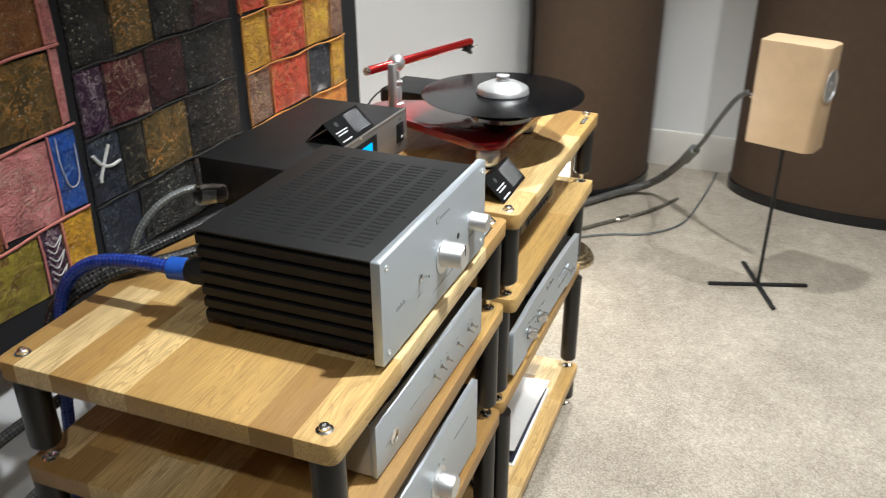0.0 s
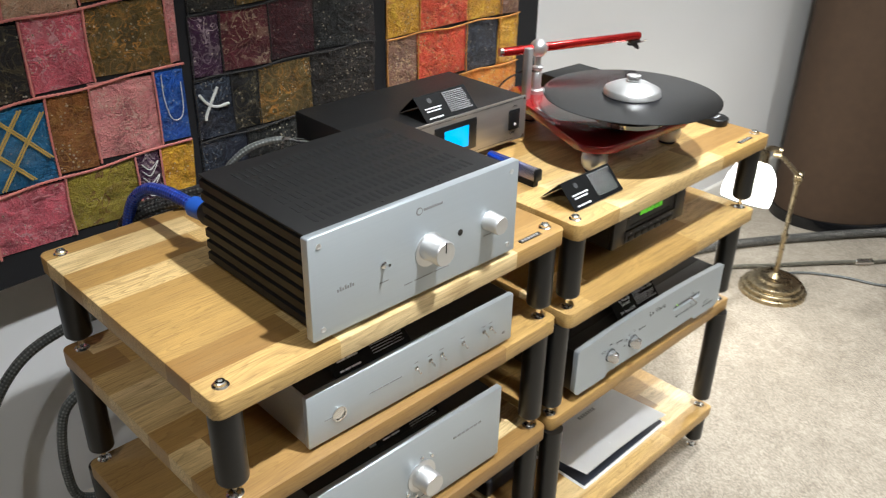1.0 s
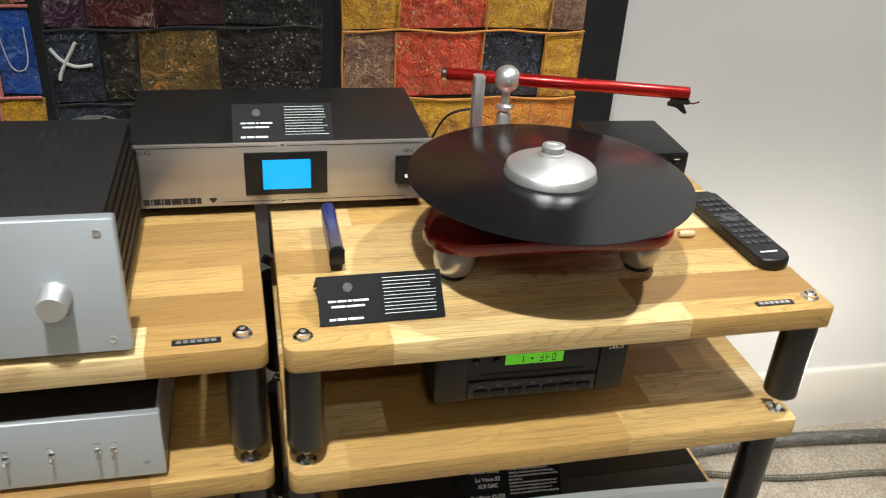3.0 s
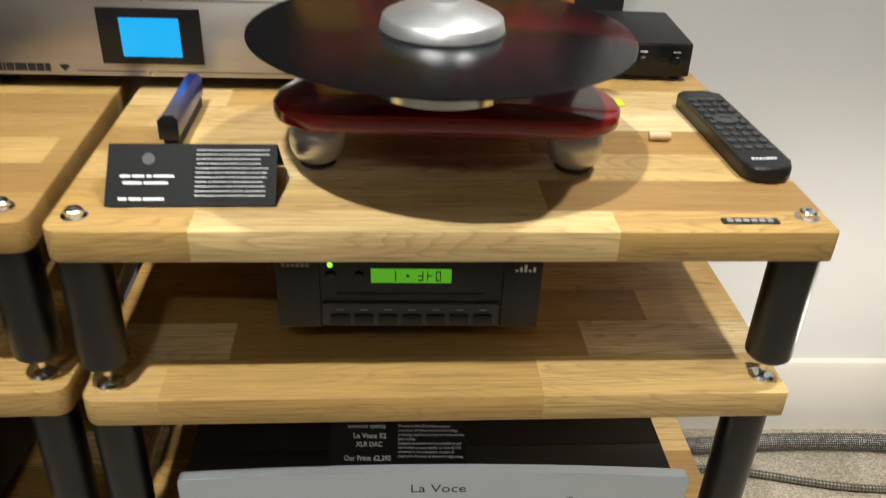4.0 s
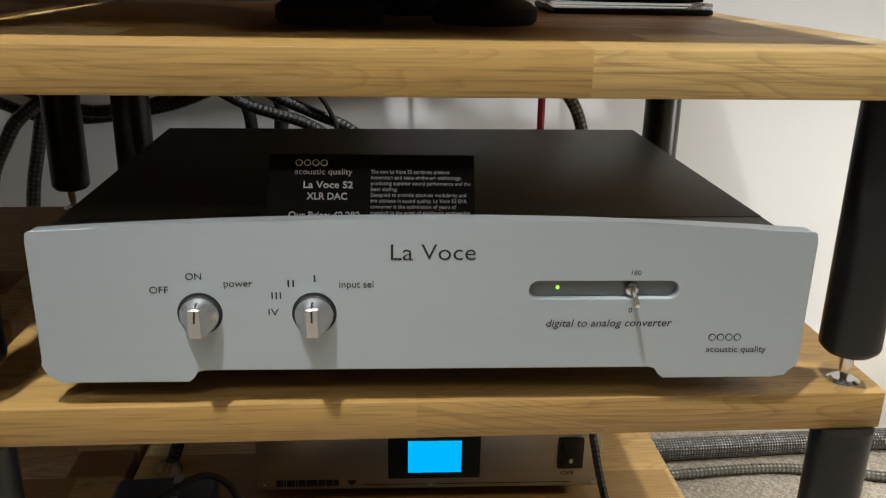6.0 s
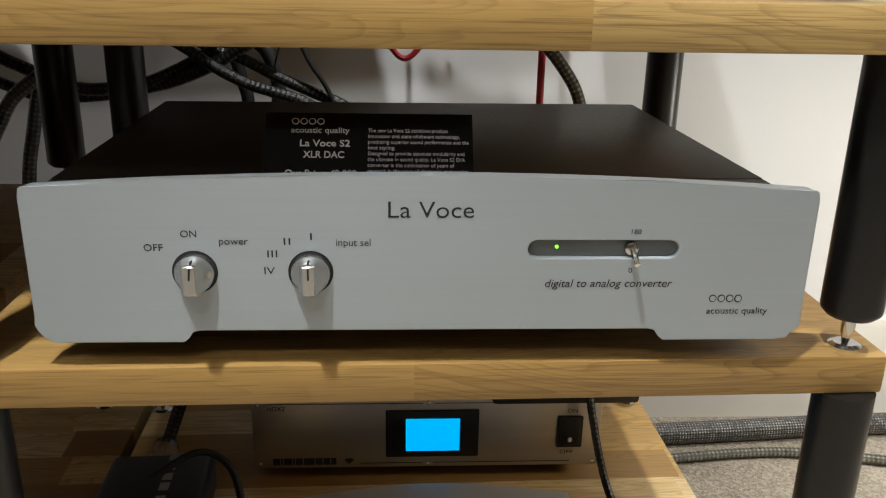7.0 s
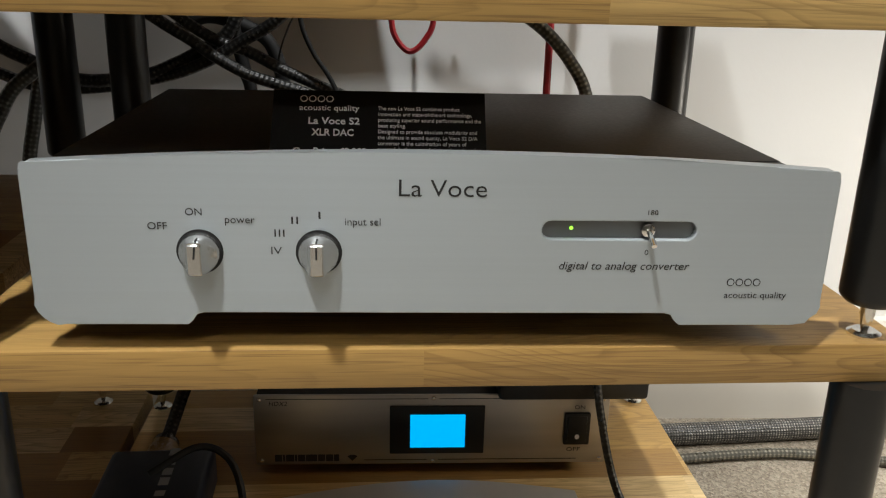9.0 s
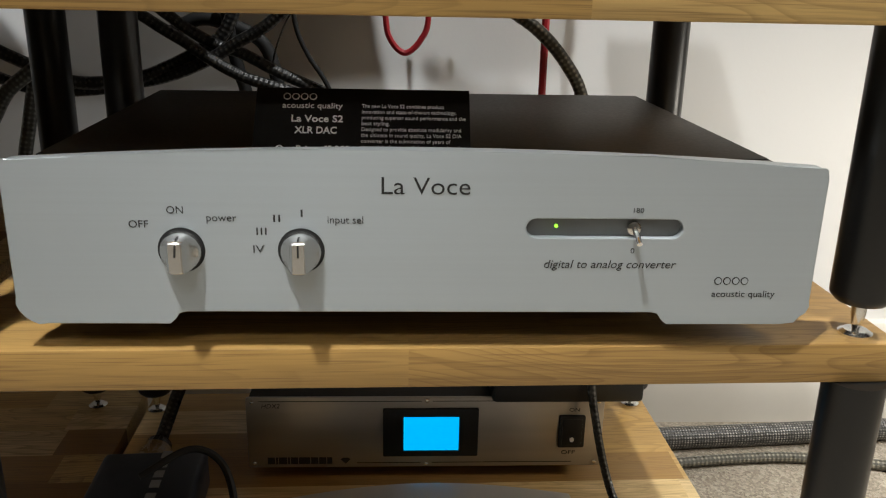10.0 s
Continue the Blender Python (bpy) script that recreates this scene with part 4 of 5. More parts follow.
def turntable(m):
    root = empty("turntable", "red acrylic turntable with silver ball feet and red tonearm", "turntable", m)
    feet = [(-0.099, -0.010), (0.112, -0.012), (0.008, 0.232)]
    part("plinth", prism(rounded_triangle([(-0.094, -0.006), (0.106, -0.010), (0.008, 0.238)], 0.039), 0.0405, 0.0545, "z", 0.0035, 3), REDPLEX, root, "glossy dark red acrylic plinth")
    for x, y in feet:
        ball = [(0.013, 0.003), (0.0175, 0.006), (0.0215, 0.013), (0.0228, 0.021), (0.0215, 0.029), (0.0175, 0.036), (0.013, 0.0405)]
        foot = part("foot", lathe(ball, 28), SATIN, root, "round satin aluminium foot", pose(x, y, 0))
        part("foot_pad", lathe([(0.0145, 0), (0.0150, 0.0015), (0.0140, 0.0035)], 20), RUBBER, foot)
    part("bearing", lathe([(0.030, 0.0545), (0.034, 0.060), (0.034, 0.066)], 32), BLACKMETAL, root)
    part("sub_platter", lathe([(0.055, 0.064), (0.0600, 0.066), (0.0600, 0.073), (0.0575, 0.0755)], 48), CHROME, root, "polished silver sub-platter")
    part("platter", lathe([(0.056, 0.0755), (0.070, 0.086), (0.094, 0.098), (0.110, 0.1035), (0.110, 0.1065)], 64), PLASTIC, root, "black tapered platter")
    clamp = part("record_clamp", lathe([(0.0450, 0.1095), (0.0480, 0.1102), (0.0488, 0.1112), (0.0470, 0.1195), (0.0450, 0.1212), (0.0300, 0.1285), (0.0190, 0.1312), (0.0145, 0.1325)], 48), SATIN, root, "domed satin aluminium record clamp")
    part("clamp_knob", lathe([(0.0125, 0.1325), (0.0125, 0.1352), (0.0105, 0.1360), (0.0105, 0.1380), (0.0120, 0.1388), (0.0120, 0.1425), (0.0080, 0.1438), (0.0075, 0.1420), (0, 0.1420)], 28), SATIN, clamp)
    # tonearm: post, ball, tube
    bx, by, bz = 0.010, 0.222, 0.141
    tower = part("arm_tower", lathe([(0.0140, 0.0545), (0.0140, 0.062), (0.0090, 0.064), (0.0090, 0.094), (0.0062, 0.098), (0.0110, 0.103), (0.0110, 0.106), (0.0055, 0.109), (0.0055, 0.1265)], 24), SATIN, root, "turned aluminium arm pillar", pose(bx, by, 0))
    part("arm_post", prism(rounded(-0.036, -0.022, 0.205, 0.219, 0.003, 3), 0.0545, 0.1490, "z", 0.001), SATIN, root, "square aluminium post")
    part("arm_ball", lathe([(0.0, -0.0170), (0.0065, -0.0157), (0.0120, -0.0120), (0.0157, -0.0065), (0.0170, 0), (0.0157, 0.0065), (0.0120, 0.0120), (0.0065, 0.0157), (0, 0.0170)], 28), SATIN, root, "satin aluminium ball bearing", pose(bx, by, bz))
    a = Vector((bx, by, bz))
    d = Vector((0.215, -0.071, 0.003)).normalized()
    q = d.to_track_quat("Z", "Y").to_matrix().to_4x4()
    arm = part("tonearm", lathe([(0.0072, -0.078), (0.0080, -0.0765), (0.0080, 0.2235), (0.0072, 0.2250)], 24), REDMETAL, root, "thick red anodised arm tube", Matrix.Translation(a) @ q)
    part("end_cap", lathe([(0.0066, -0.0830), (0.0080, -0.0815), (0.0080, -0.0765)], 24), CHROME, root, "chrome end cap", Matrix.Translation(a) @ q)
    e = a + d * 0.214
    shell = part("headshell", box(-0.010, 0.013, -0.006, 0.006, -0.0130, -0.0075, 0.001), BLACKMETAL, root, m=Matrix.Translation(e) @ pose(0, 0, 0, 0, 0, -18))
    part("cartridge", prism([(-0.012, -0.0130), (0.006, -0.0130), (0.012, -0.0240), (0.008, -0.0255), (-0.002, -0.0175), (-0.013, -0.0165)], -0.005, 0.005, "y", 0.0006), BLACK, shell, "small black cartridge")
    part("finger_lift", tube([(0.012, 0.0, -0.011), (0.018, -0.004, -0.011), (0.024, -0.007, -0.007)], 0.0012, 8, 4), CHROME, shell)
    part("arm_cable", tube([(bx - 0.03, by + 0.01, 0.10), (bx - 0.07, by + 0.02, 0.085), (bx - 0.09, by + 0.05, 0.03), (bx - 0.10, by + 0.10, 0.012)], 0.0016, 8, 8), RUBBER, root)
    return root


turntable(pose(1.347, 0.703, 0.7612))
record = empty("record", "black vinyl record lying on the turntable platter", "record", pose(1.347, 0.703, 0.7612 + 0.1068))
part("disc", lathe([(0.0035, 0), (0.1475, 0), (0.1500, 0.0009), (0.1500, 0.0016), (0.1475, 0.0020), (0.058, 0.0018), (0.0505, 0.0024), (0.0035, 0.0024)], 96), VINYL, record)
part("record_label", lathe([(0.0035, 0.0024), (0.0500, 0.0024), (0.0500, 0.0027), (0.0035, 0.0027)], 48), plain("record_label_paper", (0.03, 0.03, 0.034), 0.5), record, "dark paper label")

# ---- small things on the top shelf ----


def supply_box(m):
    root = empty("power_supply", "small black power supply box behind the turntable", "power supply", m)
    part("case", box(0, 0.122, 0, 0.125, 0.004, 0.041, 0.003), BLACK, root)
    part("front_panel", box(0.004, 0.118, -0.0012, 0.0006, 0.0065, 0.0385, 0.0004), PLASTIC, root)
    for x in (0.070, 0.105):
        part("button", lathe([(0.0055, 0), (0.0055, 0.003), (0.0045, 0.004), (0, 0.004)], 18), PLASTIC, root, m=facing(x, 0.022, -0.0012))
        bars([(x - 0.004, x + 0.004, 0.031, 0.0325)], -0.0012, root, WHITEINK)
    for a in (0.012, 0.110):
        for b in (0.012, 0.113):
            part("foot", lathe([(0.006, 0), (0.006, 0.0045)], 12), RUBBER, root, m=pose(a, b, 0))
    return root


supply_box(pose(1.499, 0.914, 0.7605, 0, 0, -1.5))


def remote(m):
    root = empty("remote_control", "long black remote control lying flat on oak", "remote control", m)
    body = part("body", prism(rounded(-0.0220, 0.0220, 0, 0.212, [0.018, 0.018, 0.008, 0.008], 6), 0, 0.019, "z", 0.0045, 3), PLASTIC, root)
    for r in range(9):
        for c in range(4):
            if r in (4, 5) and c in (1, 2):
                continue
            x, y = -0.0150 + c * 0.0100, 0.050 + r * 0.0165
            part("button", prism(rounded(x - 0.0034, x + 0.0034, y - 0.0035, y + 0.0035, 0.0015, 2), 0.0186, 0.0206, "z"), KEYPADGREY, body)
    part("navigation_ring", lathe([(0.0125, 0), (0.0125, 0.0018), (0.0105, 0.0024), (0.0060, 0.0024), (0.0055, 0.0008), (0, 0.0008)], 28), KEYPADGREY, body, "round navigation pad", pose(0, 0.1242, 0.0188))
    for i in range(7):
        part("print_bar", box(-0.0115 + i * 0.0034, -0.0092 + i * 0.0034, 0.0225, 0.0262, 0.0190, 0.0192, 0), WHITEINK, body)
    return root


remote(Matrix.LocRotScale((1.6190, 0.6650, 0.7605), None, (0.95, 0.85, 0.72)) @ pose(0, 0, 0, 0, 0, 3.5))


def brush(m):
    root = empty("record_brush", "silver carbon record brush with a painted blue reflection, standing on oak", "brush", m)
    part("handle", prism([(-0.0075, 0.012), (0.0075, 0.012), (0.0075, 0.027), (0.004, 0.031), (-0.004, 0.031), (-0.0075, 0.027)], 0, 0.105, "y", 0.0008), HANDLEMETAL, root, "shiny grey handle with the screen's blue reflection painted in")
    part("end_cap", prism([(-0.0082, 0.011), (0.0082, 0.011), (0.0082, 0.0275), (0.004, 0.0318), (-0.004, 0.0318), (-0.0082, 0.0275)], -0.003, 0.001, "y", 0.0006), PLASTIC, root)
    part("bristles", box(-0.006, 0.006, 0.002, 0.103, 0, 0.0125, 0.001), BRISTLE, root, "black carbon bristles")
    return root


brush(pose(1.125, 0.710, 0.7605, 0, 0, 1))
thing("wooden_peg", lathe([(0, 0), (0.0035, 0.0005), (0.0042, 0.004), (0.0042, 0.016), (0.0035, 0.020), (0, 0.0205)], 14, pose(0, 0, 0.0042, 0, 90, 0)), BIRCH, "short light wooden peg lying on oak", "peg", pose(1.538, 0.752, 0.7605))
thing("sticker", prism(rounded(-0.013, 0.013, -0.009, 0.009, 0.002, 3), 0, 0.0006, "z"), plain("lime_paper", (0.55, 0.72, 0.02), 0.5), "small lime green sticker on the oak shelf", "sticker", pose(1.523, 0.843, 0.7604, 0, 0, 8))

# ---- disc player on the second shelf ----


def disc_player(m):
    W, D, z0, H = 0.213, 0.30, 0.041, 0.080
    root = empty("disc_player", "compact black disc player with lit green display", "disc player", m)
    part("case", box(0, W, 0.006, D, z0, z0 + H, 0.0025), BLACK, root)
    front = part("front_panel", prism(rounded(0.0005, W - 0.0005, z0 + 0.0005, z0 + H - 0.0005, 0.002, 3), 0, 0.006, "y", 0.0012), PLASTIC, root, "black moulded front")
    part("wing", box(0.001, 0.0350, -0.002, 0.001, z0 + 0.001, z0 + H - 0.001, 0.001), PLASTIC, front)
    part("wing", box(0.181, W - 0.001, -0.002, 0.001, z0 + 0.001, z0 + H - 0.001, 0.001), PLASTIC, front)
    part("display", box(0.0755, 0.1395, -0.0006, 0.0004, z0 + 0.0435, z0 + 0.0565, 0), LCDGREEN, front, "lit green display")
    for x0, x1, a, b in ((0.0945, 0.0955, 0.0455, 0.0545), (0.1035, 0.106, 0.0490, 0.0512), (0.113, 0.117, 0.0455, 0.0468), (0.113, 0.117, 0.0498, 0.0508), (0.1162, 0.117, 0.0460, 0.0545), (0.120, 0.1208, 0.0460, 0.0545), (0.120, 0.124, 0.0498, 0.0508), (0.127, 0.1278, 0.0455, 0.0545), (0.1302, 0.131, 0.0455, 0.0545), (0.127, 0.131, 0.0535, 0.0545), (0.127, 0.131, 0.0455, 0.0465)):
        part("display_segment", box(x0, x1, -0.0009, -0.0006, z0 + a, z0 + b, 0), plain("display_ink", (0.01, 0.05, 0.01), 0.5), front)
    part("disc_slot", box(0.048, 0.166, -0.0008, 0.0004, z0 + 0.0300, z0 + 0.0335, 0.0003), RUBBER, front, "narrow dark disc slot")
    strip = part("key_strip", box(0.0365, 0.1795, -0.0030, 0.001, z0 + 0.004, z0 + 0.0245, 0.0012), KEYPADGREY, front, "grey key strip")
    for i in range(7):
        x = 0.0425 + i * 0.0193
        part("button", prism(rounded(x, x + 0.0160, z0 + 0.0055, z0 + 0.0150, 0.002, 3), -0.0052, -0.002, "y", 0.0006), PLASTIC, strip)
        bars([(x + 0.005, x + 0.011, z0 + 0.0187, z0 + 0.0196)], -0.0030, strip, GREYINK)
    part("standby_lamp", lathe([(0.0021, 0), (0.0021, 0.0012), (0, 0.002)], 12), LEDGREEN, front, "lit green lamp", facing(0.0435, z0 + 0.0600))
    part("standby_button", lathe([(0.0042, 0), (0.0042, 0.002), (0.003, 0.003), (0, 0.003)], 16), PLASTIC, front, m=facing(0.0435, z0 + 0.0500))
    part("eject_button", lathe([(0.0036, 0), (0.0036, 0.002), (0.003, 0.003), (0, 0.003)], 16), PLASTIC, front, m=facing(0.0660, z0 + 0.0500))
    bars([(0.190 + i * 0.0035, 0.1922 + i * 0.0035, z0 + 0.0555, z0 + 0.0575 + 0.0022 * (i % 3)) for i in range(5)], -0.002, front, WHITEINK)
    bars([(0.006 + i * 0.0037, 0.0088 + i * 0.0037, z0 + 0.0590, z0 + 0.0615) for i in range(6)], -0.002, front, GREYINK)
    for x, y in ((0.068, 0.130), (0.178, 0.145), (0.12, 0.250)):
        foot = part("isolation_foot", lathe([(0.036, 0), (0.038, 0.003), (0.038, 0.011), (0.033, 0.015), (0.022, 0.019), (0.022, 0.030), (0.028, 0.033), (0.028, 0.042)], 32), RUBBER, root, "large black rubber isolation foot", pose(x, y, 0))
    return root


disc_player(pose(1.2180, 0.6190, 0.606, 0, 0, 0.5))


def jewel_case(m, label):
    root = empty("jewel_case", label, "disc case", m, group="stacked disc cases")
    part("tray", box(0, 0.142, 0, 0.125, 0, 0.0045, 0.0008), PLASTIC, root, "dark inner tray")
    part("cover", box(0.0005, 0.1415, 0.0005, 0.1245, 0.0047, 0.0100, 0.0010), CLEAR, root, "clear plastic cover")
    return root


jewel_case(pose(1.468, 0.896, 0.6065, 0, 0, -1.0), "clear plastic disc case lying on oak")
jewel_case(pose(1.463, 0.902, 0.6170, 0, 0, 2.0), "clear plastic disc case lying on another case")
loose = empty("compact_disc", "loose silver compact disc on a clear case", "disc", pose(1.540, 0.968, 0.6275, 3, 0, 0))
part("disc", lathe([(0.0075, 0), (0.060, 0), (0.060, 0.0012), (0.0075, 0.0012)], 56), CHROME, loose)
part("hub", lathe([(0.0075, 0.0011), (0.0180, 0.0011), (0.0180, 0.0016), (0.0075, 0.0016)], 32), CLEAR, loose)

# ---- lowest right shelf ----


GLOSSPAPER = plain("coated_paper", (0.78, 0.78, 0.77), 0.24, grain=0.03, scale=30, **{"Coat Weight": 0.5, "Coat Roughness": 0.12})


def booklet(m):
    root = empty("booklet", "white brochure lying open on the lowest oak shelf", "booklet", m)
    part("back_cover", prism(rounded(0, 0.29, 0, 0.212, 0.002, 2), 0.0, 0.0012, "z"), PAPER, root)
    part("pages", prism(rounded(0.002, 0.286, 0.003, 0.209, 0.002, 2), 0.0013, 0.0042, "z"), PAPER, root)
    # Thin dark navy sheet over the pages, visible under the lifted cover.
    part("first_page", prism(rounded(0.003, 0.285, 0.004, 0.208, 0.002, 2), 0.0042, 0.0046, "z"), plain("dark_navy_page", (0.02, 0.024, 0.040), 0.35), root, "dark navy first page")
    lift = lambda u, v: 0.0130 + (0.027 - 0.014 * u) * (1 - v) ** 1.3 + 0.016 * math.sin(math.pi * u) * (0.3 + 0.7 * v)
    bm = bmesh.new()
    nx, ny = 20, 10
    grid = []
    for j in range(ny + 1):
        row = []
        for i in range(nx + 1):
            u, v = i / nx, j / ny
            z = lift(u, v)
            row.append(bm.verts.new((0.29 * u * 0.985, 0.212 * v, z)))
        grid.append(row)
    for j in range(ny):
        for i in range(nx):
            bm.faces.new((grid[j][i], grid[j][i + 1], grid[j + 1][i + 1], grid[j + 1][i]))
    bmesh.ops.solidify(bm, geom=bm.faces[:], thickness=0.0006)
    part("front_cover", bm, GLOSSPAPER, root, "lifted white front cover")
    for i in range(7):
        u = 0.44 + i * 0.028
        z = lift(u, 0.55) + 0.0016
        part("print_bar", box(0.29 * u, 0.29 * u + 0.0058, 0.112, 0.121, z + 0.0006, z + 0.0010, 0), GREYINK, root)
    return root


booklet(pose(1.224, 0.612, 0.1155, 0, 0, 2.0))


def adapter(m):
    root = empty("mains_adapter", "dark blue-black mains box with a clear connector", "mains adapter", m)
    part("case", box(0, 0.098, 0, 0.145, 0, 0.040, 0.006, 3), plain("dark_blue_plastic", (0.010, 0.012, 0.020), 0.45), root)
    for i in range(7):
        part("print_bar", box(0.0555, 0.0645, 0.131 - i * 0.0165, 0.131 - i * 0.0165 + (0.012, 0.010, 0.011, 0.012, 0.008, 0.004, 0.011)[i], 0.040, 0.0403, 0), GREYINK, root)
    part("connector", lathe([(0.015, 0), (0.016, 0.004), (0.016, 0.020), (0.0135, 0.024), (0.0135, 0.040), (0.008, 0.046)], 24), CLEAR, root, "clear mains connector", pose(0.040, 0.146, 0.020, -90, 0, 0))
    part("cable", tube([(0.040, 0.185, 0.020), (0.050, 0.23, 0.05), (0.075, 0.27, 0.12), (0.07, 0.27, 0.25)], 0.007, 10, 8), DARKSLEEVE, root)
    return root


adapter(pose(1.062, 0.722, 0.1160, 0, 0, 3))
thing("black_tray", box(0, 0.150, 0, 0.150, 0, 0.034, 0.005), PLASTIC, "black plastic box on top of the steel power unit", "box", pose(1.428, 0.870, 0.2053, 0, 0, 0.5))

# ---- tapestry ----
TAP = 1.142
FABRIC = {
    "pink": fabric_material("pink_silk", (0.78, 0.27, 0.26), (0.80, 0.48, 0.40), 0.6),
    "rose": fabric_material("rose_silk", (0.70, 0.13, 0.17), (0.80, 0.38, 0.40), 0.9),
    "tan": fabric_material("tan_brocade", (0.66, 0.40, 0.25), (0.78, 0.60, 0.42), 1.0),
    "orange": fabric_material("orange_silk", (0.90, 0.27, 0.025), (0.90, 0.50, 0.10), 0.8),
    "gold": fabric_material("gold_silk", (0.90, 0.47, 0.03), (0.55, 0.16, 0.03), 1.0),
    "olive": fabric_material("olive_silk", (0.36, 0.28, 0.03), (0.2, 0.08, 0.03), 0.3, 0.8),
    "moss": fabric_material("moss_brocade", (0.15, 0.098, 0.024), (0.66, 0.30, 0.05), 1.0),
    "brown": fabric_material("brown_brocade", (0.27, 0.095, 0.020), (0.52, 0.27, 0.06), 1.0),
    "maroon": fabric_material("maroon_silk", (0.12, 0.012, 0.02), (0.50, 0.35, 0.22), 0.6),
    "wine": fabric_material("wine_silk", (0.045, 0.006, 0.010), (0.18, 0.04, 0.04), 0.4),
    "red": fabric_material("red_silk", (0.85, 0.075, 0.03), (0.90, 0.38, 0.12), 1.0, 1.3),
    "blue": fabric_material("blue_silk", (0.012, 0.090, 0.450), (0.10, 0.25, 0.60), 0.3),
    "teal": fabric_material("teal_silk", (0.012, 0.150, 0.330), (0.05, 0.22, 0.36), 0.2),
    "navy": fabric_material("navy_silk", (0.008, 0.011, 0.024), (0.10, 0.13, 0.18), 0.4),
    "purple": fabric_material("purple_silk", (0.05, 0.008, 0.045), (0.55, 0.42, 0.45), 0.6),
    "mauve": fabric_material("mauve_brocade", (0.30, 0.15, 0.10), (0.60, 0.38, 0.20), 1.0),
    "black": fabric_material("black_brocade", (0.010, 0.009, 0.009), (0.20, 0.16, 0.07), 0.9),
    "grey": fabric_material("charcoal_lace", (0.005, 0.0055, 0.005), (0.10, 0.10, 0.088), 1.0, 1.6),
    "dusk": fabric_material("dusky_lace", (0.010, 0.007, 0.005), (0.10, 0.075, 0.05), 0.8, 1.6),
}
BORDER = plain("black_velvet", (0.008, 0.0078, 0.009), 0.9, grain=0.3, scale=120, bump=0.4)
tapestry = empty("tapestry", "patchwork wall hanging of embroidered silk with black borders", "wall hanging", Matrix.LocRotScale((0.0105, TAP, 0.002), None, (0.9865, 1, 1)))


def cloth(x0, x1, z0, z1, material, name="patch", lift=0.004, rng=random.Random(7)):
    """A slightly puffed, wrinkled piece of cloth sewn down along its edges."""
    bm = bmesh.new()
    nx, nz = 6, 6
    j = lambda: rng.uniform(-0.003, 0.003)
    c = [(x0 + j(), z0 + j()), (x1 + j(), z0 + j()), (x1 + j(), z1 + j()), (x0 + j(), z1 + j())]
    grid = []
    for b in range(nz + 1):
        row = []
        for a in range(nx + 1):
            u, v = a / nx, b / nz
            x = (c[0][0] * (1 - u) + c[1][0] * u) * (1 - v) + (c[3][0] * (1 - u) + c[2][0] * u) * v
            z = (c[0][1] * (1 - u) + c[1][1] * u) * (1 - v) + (c[3][1] * (1 - u) + c[2][1] * u) * v
            p = math.sin(math.pi * u) * math.sin(math.pi * v)
            y = -lift * math.sqrt(max(p, 0)) + 0.003 * noise.noise((x * 30, 1.7, z * 30)) * p
            row.append(bm.verts.new((x, y, z)))
        grid.append(row)
    for b in range(nz):
        for a in range(nx):
            bm.faces.new((grid[b][a], grid[b][a + 1], grid[b + 1][a + 1], grid[b + 1][a]))
    edge = [e for e in bm.edges if len(e.link_faces) == 1]
    made = bmesh.ops.extrude_edge_only(bm, edges=edge)
    for v in made["geom"]:
        if isinstance(v, bmesh.types.BMVert):
            v.co.y = 0.002
    return part(name, bm, material, tapestry)


part("backing", prism([(-0.30, 0.610), (0.757, 0.662), (1.15, 0.675), (1.612, 0.708), (1.612, 1.62), (-0.30, 1.62)], 0.002, 0.010, "y"), BORDER, tapestry, "black cotton backing and border")
ROWS_LEFT = (
    (1.048, 1.150, ((0.02, "rose"), (0.13, "gold"), (0.25, "tan"), (0.37, "navy"), (0.505, "tan"), (0.612, "brown"), (0.735, "pink"), (0.757, None))),
    (0.937, 1.043, ((0.02, "maroon"), (0.14, "blue"), (0.30, "gold"), (0.432, "black"), (0.524, "rose"), (0.614, "moss"), (0.738, "pink"), (0.757, None))),
    (0.812, 0.931, ((0.02, "olive"), (0.15, "pink"), (0.29, "maroon"), (0.425, "teal"), (0.537, "brown"), (0.602, "pink"), (0.704, "blue"), (0.757, None))),
    (0.712, 0.806, ((0.02, "gold"), (0.13, "purple"), (0.25, "maroon"), (0.350, "orange"), (0.429, "rose"), (0.543, "olive"), (0.654, "purple"), (0.697, "gold"), (0.755, None))),
)
ROWS_MID = (
    (1.010, 1.110, ((0.775, "grey"), (0.860, "moss"), (0.950, "grey"), (1.050, "wine"), (1.147, None))),
    (0.908, 1.006, ((0.772, "purple"), (0.828, "maroon"), (0.918, "wine"), (1.010, "grey"), (1.147, None))),
    (0.803, 0.904, ((0.770, "navy"), (0.838, "black"), (0.890, "moss"), (1.000, "dusk"), (1.147, None))),
    (0.700, 0.799, ((0.770, "navy"), (0.860, "grey"), (1.000, "dusk"), (1.147, None))),
)
ROWS_RIGHT = (
    (1.008, 1.110, ((1.176, "red"), (1.262, "gold"), (1.392, "rose"), (1.545, None))),
    (0.905, 1.003, ((1.176, "gold"), (1.258, "red"), (1.390, "gold"), (1.488, "mauve"), (1.546, None))),
    (0.802, 0.900, ((1.176, "mauve"), (1.254, "red"), (1.388, "navy"), (1.484, "gold"), (1.546, None))),
    (0.711, 0.797, ((1.176, "brown"), (1.262, "gold"), (1.390, "orange"), (1.546, None))),
)
TRIM_PINK = plain("pink_braid", (0.58, 0.20, 0.17), 0.7, grain=0.3, scale=400, bump=0.6)
